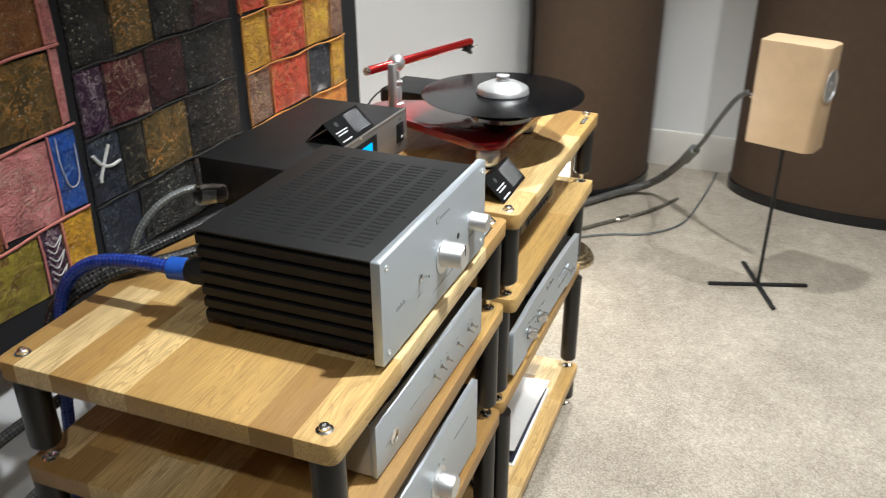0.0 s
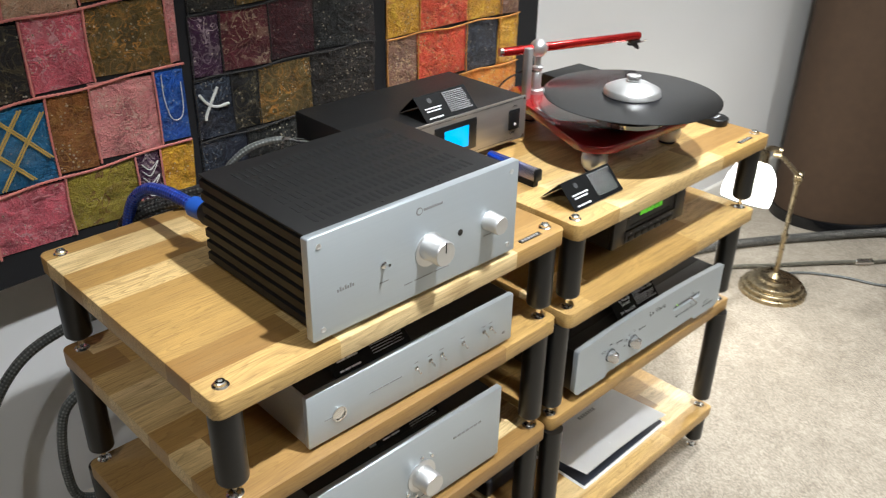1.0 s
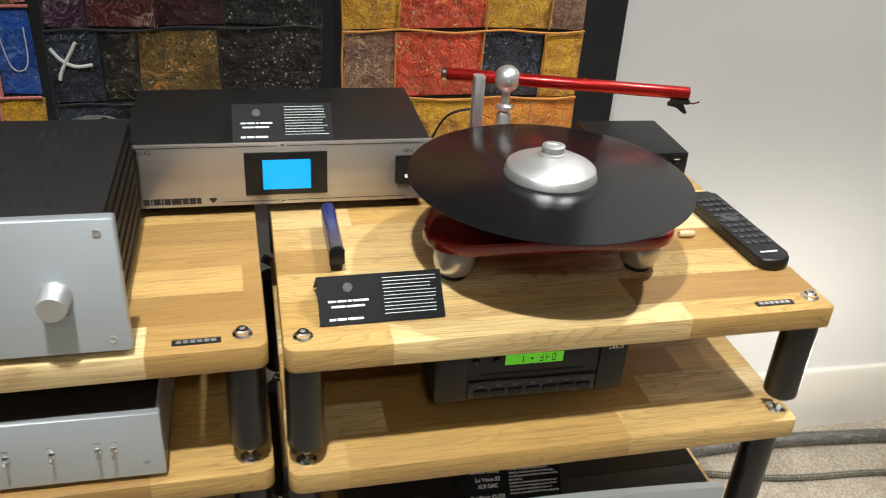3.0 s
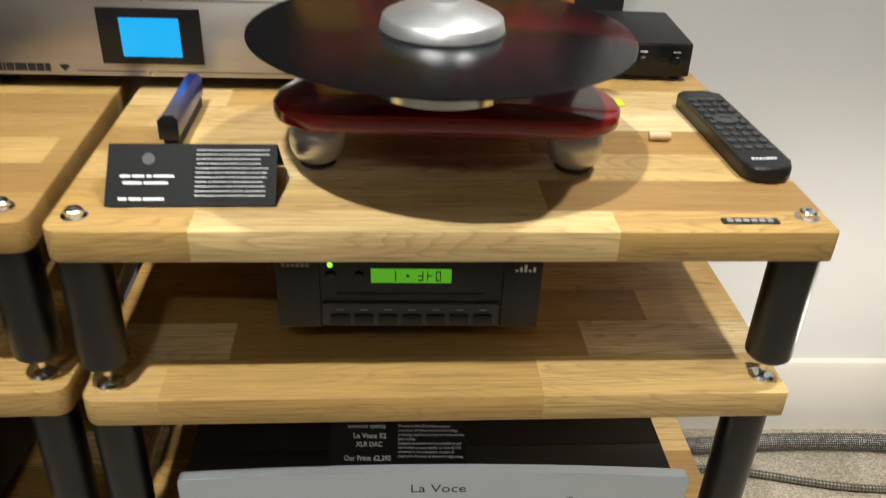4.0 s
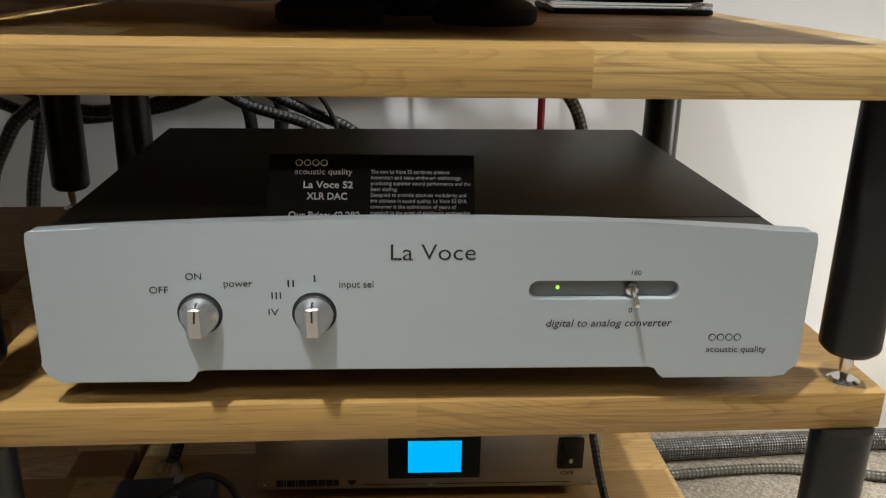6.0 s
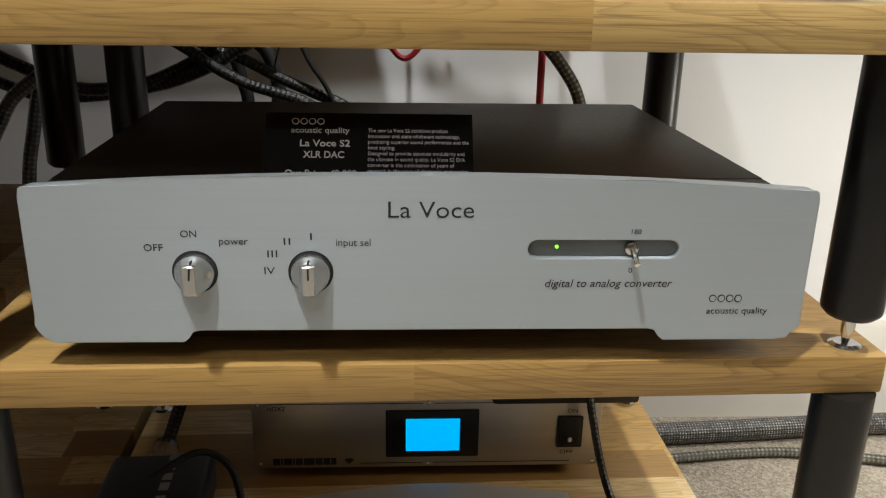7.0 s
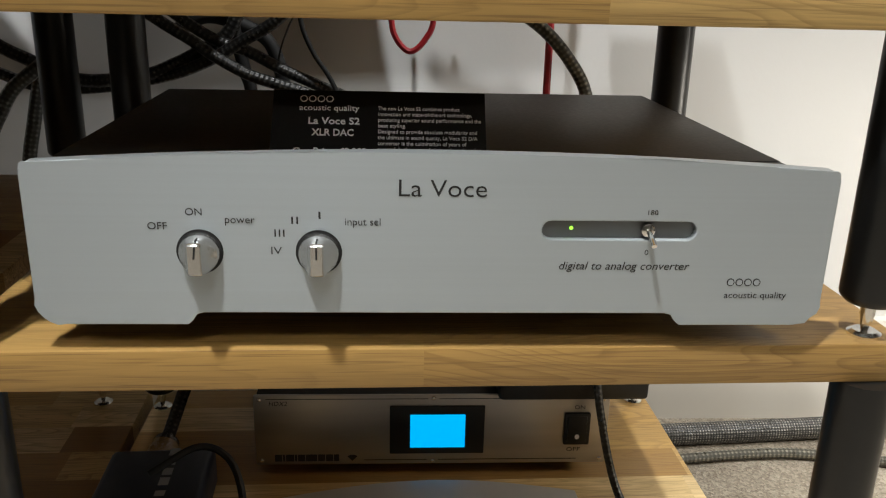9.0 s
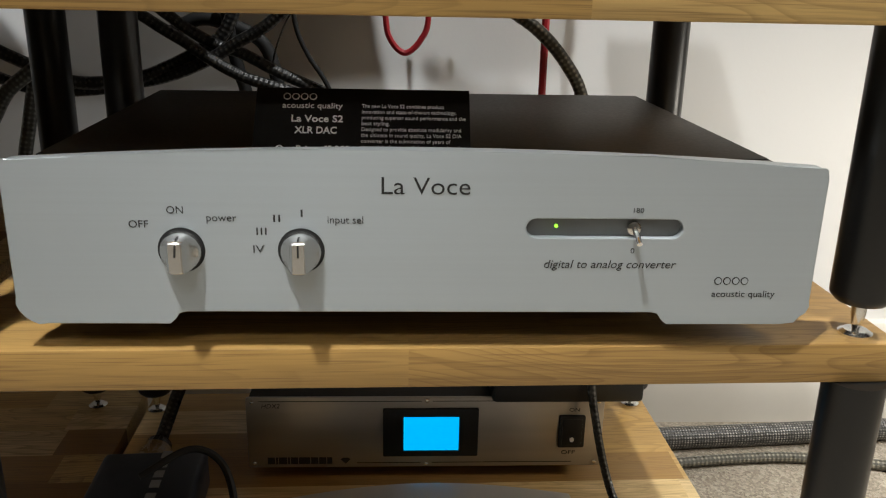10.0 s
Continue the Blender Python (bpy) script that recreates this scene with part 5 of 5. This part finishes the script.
TRIM_DARK = plain("dark_braid", (0.030, 0.028, 0.026), 0.7, grain=0.3, scale=400, bump=0.6)
TRIM_GOLD = plain("orange_braid", (0.60, 0.26, 0.05), 0.7, grain=0.3, scale=400, bump=0.6)


def trim(points, r, material):
    """A knotted braid sewn along a seam."""
    rng = random.Random(len(points))
    path = smooth_path([(x, -0.0035, z) for x, z in points], 6)
    bm = bmesh.new()
    total = sum((b - a).length for a, b in zip(path, path[1:]))
    steps = max(8, int(total / (r * 2.6)))
    rings = []
    for i in range(steps * 2 + 1):
        f = i / (steps * 2) * (len(path) - 1)
        k = min(int(f), len(path) - 2)
        c = path[k].lerp(path[k + 1], f - k)
        d = (path[k + 1] - path[k]).normalized()
        side = Vector((-d.z, 0, d.x))
        q = r * (1.0 if i % 2 else 0.68)
        rings.append([bm.verts.new(c + q * (math.cos(a) * side + math.sin(a) * Vector((0, -0.8, 0)))) for a in [2 * math.pi * s / 6 for s in range(6)]])
    for a, b in zip(rings, rings[1:]):
        for s in range(6):
            bm.faces.new((a[s], a[(s + 1) % 6], b[(s + 1) % 6], b[s]))
    return part("braid", bm, material, tapestry, "knotted braid")


def sag(x):
    """How far the rows of the first panel hang down away from its inner border."""
    return 0.055 * max(0.0, 0.757 - x) if x < 0.76 else 0.030 * max(0.0, 1.02 - x)


for rows, material, r in ((ROWS_LEFT, TRIM_PINK, 0.0026), (ROWS_MID, TRIM_DARK, 0.0015), (ROWS_RIGHT, TRIM_GOLD, 0.0020)):
    for z0, z1, cells in rows:
        for (x0, kind), (x1, _) in zip(cells, cells[1:]):
            d = sag((x0 + x1) / 2)
            cloth(x0 + 0.0005, x1 - 0.0005, z0 + 0.0005 - d, z1 - 0.0005 - d, FABRIC[kind])
            wob = 0.002 * math.sin(x0 * 90)
            d = sag(x0 + 0.001)
            trim([(x0, z0 - d), (x0 + wob, (z0 + z1) / 2 - d), (x0, z1 - d)], r * 0.85, material)
        xs = [cells[0][0] + (cells[-1][0] - cells[0][0]) * i / 9 for i in range(10)]
        trim([(x, z1 + 0.002 + 0.0025 * math.sin(x * 41) - sag(x)) for x in xs], r, material)

# gold lattice on the teal patch, white cross stitch on the navy one
GOLDTHREAD = plain("gold_thread", (0.55, 0.40, 0.12), 0.45, 0.3, 0.3, 500, 0.5)
WHITETHREAD = plain("white_thread", (0.66, 0.66, 0.62), 0.6, grain=0.2, scale=500, bump=0.5)


def stitch(points, r, material, name="stitching"):
    return part(name, tube([(x, -0.0052, z) for x, z in points], r, 6, 6), material, tapestry)


for a, b in (((0.430, 0.83), (0.500, 0.925)), ((0.455, 0.815), (0.530, 0.915)), ((0.430, 0.90), (0.500, 0.82)), ((0.460, 0.925), (0.530, 0.845))):
    for off in (-0.0022, 0.0022):
        p, q = (a[0] + off, a[1] - sag(a[0])), (b[0] + off, b[1] - sag(b[0]))
        stitch([p, ((p[0] + q[0]) / 2, (p[1] + q[1]) / 2 + 0.001), q], 0.0015, GOLDTHREAD)
stitch([(0.776, 0.876), (0.788, 0.860), (0.806, 0.851), (0.828, 0.853)], 0.0026, WHITETHREAD)
stitch([(0.810, 0.884), (0.798, 0.864), (0.786, 0.842), (0.783, 0.832)], 0.0026, WHITETHREAD)
stitch([(0.716, 0.922), (0.716, 0.885), (0.724, 0.850), (0.738, 0.846), (0.746, 0.862), (0.747, 0.905)], 0.0008, WHITETHREAD)
for k in range(3):
    z = 0.786 - k * 0.023
    stitch([(0.662, z), (0.675, z - 0.012), (0.690, z), (0.675, z - 0.022), (0.662, z - 0.012)], 0.0009, WHITETHREAD)

# ---- far end of the room ----


def tall_speaker(cx, cy, rx, ry, turn, label):
    """A tall cloth-covered loudspeaker of oval plan on a black plinth."""
    root = empty("tall_speaker", label, "loudspeaker", pose(cx, cy, 0, 0, 0, turn), group="tall brown loudspeakers")
    part("plinth", prism(circle(0, 0, rx + 0.008, ry + 0.008, 72), 0, 0.040, "z", 0.006, 2), plain("black_gloss_plinth", (0.01, 0.01, 0.011), 0.15), root, "glossy black plinth")
    part("cloth_cover", prism(circle(0, 0, rx, ry, 72), 0.040, 1.90, "z", 0.004, 2), PANELCLOTH, root, "stretched brown cloth")
    part("cap", prism(circle(0, 0, rx + 0.004, ry + 0.004, 72), 1.90, 1.93, "z", 0.006, 2), BLACK, root)
    return root


tall_speaker(3.159, 0.945, 0.285, 0.20, -28, "tall round-backed speaker in brown cloth near the corner")
tall_speaker(3.330, -0.105, 0.255, 0.500, 0, "wide curved speaker in brown cloth against the end wall")


def stand_speaker(m):
    root = empty("small_speaker", "small light wooden speaker on a thin black rod stand", "loudspeaker", m)
    W, D, z0, z1 = 0.112, 0.192, 0.478, 0.778
    cab = part("cabinet", prism(rounded(-W / 2, W / 2, -D / 2, D / 2, [0.022, 0.022, 0.004, 0.004], 6), z0, z1, "z", 0.004, 2), BIRCH, root, "light birch veneer cabinet")
    ring = part("driver_ring", lathe([(0.047, 0), (0.047, 0.003), (0.042, 0.004), (0.040, 0.0005), (0, 0.0005)], 36), SATIN, root, "silver driver ring", facing(0, 0.665, -D / 2))
    part("cone", lathe([(0.040, 0.001), (0.016, -0.006 + 0.0075), (0.012, 0.006), (0, 0.009)], 32), SATIN, ring)
    part("rod", lathe([(0.0055, 0.008), (0.0055, z0)], 14), BLACK, root, "thin black steel rod")
    part("foot", box(-0.155, 0.155, -0.0065, 0.0065, 0, 0.010, 0.002), BLACK, root, "flat black steel bar", pose(0, 0, 0, 0, 0, 40))
    part("foot", box(-0.155, 0.155, -0.0065, 0.0065, 0.0004, 0.0096, 0.002), BLACK, root, "flat black steel bar", pose(0, 0, 0, 0, 0, -52))
    part("terminal", lathe([(0.006, 0), (0.006, 0.012), (0.0075, 0.014), (0.0075, 0.024), (0, 0.026)], 14), CHROME, root, "chrome terminal", pose(0.0, D / 2, 0.60, -90, 0, 0))
    return root


stand_speaker(pose(2.461, 0.212, 0, 0, 0, -18))

# ---- brass floor lamp ----


def floor_lamp():
    root = empty("reading_lamp", "low aged-brass lamp with a lit white glass shade", "lamp", pose(2.412, 0.832, 0))
    part("base", lathe([(0.098, 0), (0.098, 0.012), (0.094, 0.015), (0.090, 0.015), (0.090, 0.025), (0.086, 0.028), (0.079, 0.028), (0.077, 0.038), (0.072, 0.041), (0.050, 0.043), (0.046, 0.050), (0.022, 0.052), (0.016, 0.060), (0.010, 0.066)], 48), BRASS, root, "stepped round brass base")
    part("pole", lathe([(0.0075, 0.060), (0.0075, 0.180), (0.0105, 0.185), (0.0105, 0.194), (0.0062, 0.200), (0.0062, 0.352), (0.010, 0.355), (0.010, 0.378), (0.004, 0.384)], 20), BRASS, root)
    part("lower_knuckle", lathe([(0.013, -0.012), (0.016, -0.010), (0.016, 0.010), (0.013, 0.012)], 20, pose(0, 0, 0.378, 90, 0, 20)), BRASS, root)
    part("arm", tube([(0, 0, 0.380), (-0.085, -0.002, 0.438), (-0.168, -0.004, 0.492)], 0.0065, 12, 6), BRASS, root)
    part("upper_knuckle", lathe([(0.012, -0.011), (0.015, -0.009), (0.015, 0.009), (0.012, 0.011)], 20, pose(-0.172, -0.004, 0.496, 90, 0, 20)), BRASS, root)
    part("shade_neck", tube([(-0.172, -0.004, 0.496), (-0.205, -0.006, 0.515), (-0.240, -0.008, 0.524), (-0.268, -0.010, 0.521)], 0.008, 12, 5), BRASS, root)
    part("socket", lathe([(0.024, -0.008), (0.022, 0.004), (0.020, 0.022), (0.012, 0.028), (0, 0.028)], 24), BRASS, root, m=pose(-0.284, -0.010, 0.507, 0, 18, 0))
    shade = lathe([(0.022, 0.0), (0.034, -0.005), (0.050, -0.022), (0.060, -0.048), (0.064, -0.078), (0.062, -0.106), (0.0595, -0.106), (0.0615, -0.078), (0.0575, -0.049), (0.048, -0.025), (0.033, -0.008), (0.020, -0.003)], 40)
    part("shade", shade, OPAL, root, "glowing white glass shade", pose(-0.290, -0.010, 0.505, 0, 18, 0))
    return root


floor_lamp()
bulb = bpy.data.lights.new("lamp_bulb", "POINT")
bulb.energy, bulb.color, bulb.shadow_soft_size = 5.2, (1.0, 0.90, 0.74), 0.045
new("lamp_bulb", bulb).location = (2.088, 0.822, 0.368)

# ---- cables ----


def cable(name, label, points, r, material, steps=10, sides=10):
    return thing(name, tube(points, r, sides, steps), material, label, "cable", group="loose cables")


cable("power_cable", "black braided cable hanging behind the rack", [(1.043, 1.09, 0.564), (1.076, 1.091, 0.542), (1.102, 1.093, 0.526), (1.128, 1.094, 0.508), (1.161, 1.096, 0.49), (1.192, 1.097, 0.48), (1.23, 1.099, 0.467), (1.28, 1.1, 0.436)], 0.0068, DARKSLEEVE)
cable("power_cable", "black braided cable hanging behind the rack", [(1.064, 1.112, 0.566), (1.099, 1.112, 0.54), (1.129, 1.113, 0.523), (1.16, 1.113, 0.513), (1.197, 1.114, 0.494), (1.241, 1.114, 0.475), (1.273, 1.115, 0.461), (1.319, 1.115, 0.427)], 0.0068, DARKSLEEVE)
cable("power_cable", "black braided cable hanging behind the rack", [(0.875, 1.1, 0.528), (0.896, 1.102, 0.513), (0.924, 1.105, 0.499), (0.952, 1.108, 0.485), (0.987, 1.11, 0.478), (1.044, 1.112, 0.485), (1.076, 1.115, 0.497), (1.108, 1.117, 0.513), (1.131, 1.12, 0.527), (1.144, 1.122, 0.545), (1.154, 1.125, 0.57)], 0.0075, DARKSLEEVE)
cable("power_cable", "black braided cable hanging behind the rack", [(0.844, 1.13, 0.496), (0.918, 1.126, 0.469), (0.983, 1.121, 0.469), (1.042, 1.117, 0.479), (1.082, 1.112, 0.489), (1.122, 1.108, 0.506), (1.156, 1.104, 0.526), (1.189, 1.099, 0.545), (1.221, 1.095, 0.573)], 0.0068, DARKSLEEVE)
cable("power_cable", "smooth black cable dropping behind the rack", [(1.139, 1.135, 0.576), (1.141, 1.136, 0.538), (1.144, 1.137, 0.519), (1.151, 1.138, 0.487), (1.157, 1.139, 0.461), (1.161, 1.14, 0.378)], 0.0075, RUBBER)
cable("power_cable", "smooth black cable arching behind the rack", [(1.07, 1.148, 0.53), (1.104, 1.148, 0.548), (1.136, 1.147, 0.544), (1.168, 1.147, 0.53), (1.183, 1.146, 0.513), (1.192, 1.146, 0.48), (1.192, 1.145, 0.457), (1.188, 1.145, 0.377)], 0.0082, RUBBER)
cable("signal_cable", "grey glittering cable hanging behind the rack", [(0.967, 1.085, 0.54), (0.947, 1.085, 0.503), (0.93, 1.085, 0.488), (0.91, 1.085, 0.472), (0.895, 1.085, 0.45), (0.872, 1.085, 0.402), (0.855, 1.085, 0.308)], 0.0080, GREYSLEEVE)
cable("signal_cable", "grey glittering cable hanging behind the rack", [(0.941, 1.12, 0.536), (0.925, 1.12, 0.48), (0.912, 1.12, 0.428), (0.901, 1.12, 0.381), (0.89, 1.12, 0.297)], 0.0080, GREYSLEEVE)
cable("thin_wire", "thin black wire hanging behind the rack", [(1.217, 1.105, 0.567), (1.222, 1.105, 0.539), (1.234, 1.105, 0.512), (1.258, 1.105, 0.471), (1.279, 1.105, 0.388)], 0.0028, RUBBER)
cable("thin_wire", "hair-thin black wire hanging behind the rack", [(1.215, 1.12, 0.56), (1.204, 1.12, 0.54), (1.193, 1.12, 0.509), (1.188, 1.12, 0.464), (1.185, 1.12, 0.383)], 0.0011, RUBBER)
cable("thin_wire", "thin black wire hanging behind the rack", [(1.631, 1.105, 0.691), (1.625, 1.105, 0.553), (1.624, 1.105, 0.493), (1.633, 1.105, 0.394), (1.655, 1.105, 0.244)], 0.0030, RUBBER, 8, 8)
cable("red_wire", "red wire looping down the wall behind the rack", [(1.316, 1.115, 0.649), (1.319, 1.115, 0.558), (1.325, 1.115, 0.531), (1.341, 1.115, 0.517), (1.358, 1.115, 0.531), (1.367, 1.115, 0.559), (1.363, 1.115, 0.65)], 0.0034, REDWIRE, 10, 8)
cable("red_wire", "red wire hanging straight down the wall", [(1.501, 1.12, 0.69), (1.5, 1.12, 0.522), (1.501, 1.12, 0.413), (1.505, 1.12, 0.273), (1.526, 1.105, 0.153)], 0.0046, REDWIRE, 8, 8)
cable("signal_cable", "olive braided cable curving down behind the rack", [(1.413, 1.085, 0.601), (1.448, 1.105, 0.573), (1.49, 1.105, 0.545), (1.523, 1.105, 0.51), (1.545, 1.105, 0.469), (1.557, 1.105, 0.393), (1.545, 1.105, 0.233)], 0.0075, OLIVESLEEVE)
cable("mains_cable", "thin black cord hanging over the power unit", [(1.515, .845, .36), (1.518, .850, .25), (1.528, .850, .19), (1.540, .842, .14), (1.548, .82, .1205), (1.56, .78, .1195)], 0.0042, DARKSLEEVE, 10, 8)
cable("mains_cable", "thin black cord curled on the lowest shelf", [(1.105, .81, .165), (1.145, .835, .178), (1.175, .83, .165), (1.19, .80, .135), (1.185, .76, .1195), (1.16, .70, .1195), (1.13, .66, .1195)], 0.0035, RUBBER, 10, 8)
cable("speaker_cable", "thick glittering black cable along the skirting", [(1.202, 1.068, 0.016), (1.502, 1.108, 0.016), (1.802, 1.133, 0.016), (2.028, 1.148, 0.016), (2.237, 1.14, 0.016), (2.444, 1.112, 0.016), (2.691, 0.987, 0.016), (2.918, 0.847, 0.016), (3.041, 0.757, 0.02), (3.062, 0.672, 0.055), (2.959, 0.587, 0.155), (2.835, 0.512, 0.275)], 0.0150, SPARKSLEEVE, 10, 12)
cable("speaker_cable", "grey speaker cable rising to the small speaker", [(2.835, 0.512, 0.275), (2.753, 0.467, 0.355), (2.65, 0.417, 0.47), (2.578, 0.372, 0.56), (2.531, 0.337, 0.6)], 0.0080, GREYSLEEVE)
thing("cable_splitter", lathe([(0.010, -0.05), (0.019, -0.044), (0.019, 0.044), (0.011, 0.052)], 20), GREYSLEEVE, "grey cable splitter sleeve on a speaker cable", "cable", Matrix.Translation((2.835, .512, .275)) @ Vector((-0.10, -0.06, 0.11)).to_track_quat("Z", "Y").to_matrix().to_4x4(), group="loose cables")
cable("lamp_flex", "thin olive braided cable lying on the carpet", [(1.202, 1.018, 0.008), (1.552, 1.058, 0.008), (1.792, 1.088, 0.008), (1.902, 1.083, 0.008), (2.08, 1.047, 0.008), (2.361, 1.022, 0.008), (2.547, 0.902, 0.008), (2.701, 0.792, 0.008), (2.856, 0.67, 0.008), (2.959, 0.607, 0.008), (3.062, 0.562, 0.008)], 0.0068, OLIVESLEEVE)
cable("lamp_flex", "thin grey flex lying on the carpet", [(2.475, 0.882, 0.005), (2.578, 0.822, 0.005), (2.65, 0.722, 0.005), (2.691, 0.622, 0.005), (2.773, 0.542, 0.005), (2.87, 0.500, 0.005), (3.02, 0.480, 0.005), (3.20, 0.465, 0.005), (3.42, 0.455, 0.005)], 0.0040, GREYSLEEVE)
thing("inline_plug", lathe([(0.006, -0.03), (0.010, -0.026), (0.010, 0.026), (0.006, 0.03)], 14, pose(0, 0, 0, 0, 90, 0)), CHROME, "silver inline connector on a floor cable", "connector", pose(2.790, .717, .011, 0, 0, -38))
cable("signal_cable", "grey braided cable looping beside the rack", [(.66, 1.05, .60), (.56, 1.09, .585), (.48, 1.115, .562), (.415, 1.12, .530), (.363, 1.12, .465), (.330, 1.12, .37), (.318, 1.12, .25), (.325, 1.11, .12), (.36, 1.08, .010)], 0.0085, GREYSLEEVE)
cable("signal_cable", "grey braided cable looping beside the rack", [(.60, 1.09, .47), (.52, 1.11, .450), (.470, 1.115, .425), (.450, 1.115, .38), (.442, 1.115, .30), (.452, 1.115, .235), (.50, 1.10, .225), (.58, 1.08, .26)], 0.0085, GREYSLEEVE)
blue = empty("mains_lead", "thick blue and black mains lead plugged into the amplifier", "cable", group="loose cables")
part("plug", lathe([(0.015, 0), (0.017, 0.003), (0.017, 0.030), (0.012, 0.046), (0.010, 0.052)], 24), RUBBER, blue, "black mains plug", Matrix.Translation((0.632, 0.816, 0.822)) @ pose(0, 0, 0, -90, 0, 10))
part("collar", lathe([(0.0145, 0.035), (0.0145, 0.062)], 24), BLUETAPE, blue, "bright blue collar", Matrix.Translation((0.632, 0.816, 0.822)) @ pose(0, 0, 0, -90, 0, 10))
part("lead", tube([(0.622, 0.872, 0.822), (0.618, 0.940, 0.820), (0.612, 1.000, 0.808), (0.602, 1.040, 0.775), (0.594, 1.060, 0.715), (0.588, 1.070, 0.63), (0.575, 1.075, 0.50), (0.56, 1.075, 0.36)], 0.0090, 12, 10), BLUESLEEVE, blue, "blue braided lead")
cable("signal_cable", "pale grey cable plugged into the power unit", [(0.890, 1.015, 0.806), (0.850, 1.040, 0.812), (0.805, 1.060, 0.798), (0.770, 1.075, 0.760), (0.757, 1.08, 0.71), (0.75, 1.08, 0.62)], 0.0058, GREYSLEEVE)
thing("cable_plug", lathe([(0.012, 0), (0.015, 0.004), (0.015, 0.028), (0.0165, 0.030), (0.0165, 0.044), (0.012, 0.048)], 24), CLEAR, "clear ribbed plug beside the power unit", "connector", Matrix.Translation((0.888, 0.995, 0.800)) @ pose(0, 0, 0, -80, 0, 60))
cable("signal_cable", "black braided cable lying behind the amplifier", [(0.885, 0.900, 0.800), (0.83, 0.925, 0.810), (0.74, 0.970, 0.795), (0.66, 1.02, 0.774), (0.60, 1.06, 0.745), (0.57, 1.08, 0.66)], 0.0085, DARKSLEEVE)
cable("signal_cable", "black braided cable lying behind the amplifier", [(0.890, 0.880, 0.783), (0.83, 0.895, 0.785), (0.74, 0.945, 0.775), (0.65, 1.01, 0.7705), (0.60, 1.055, 0.735), (0.58, 1.08, 0.64)], 0.0085, DARKSLEEVE)
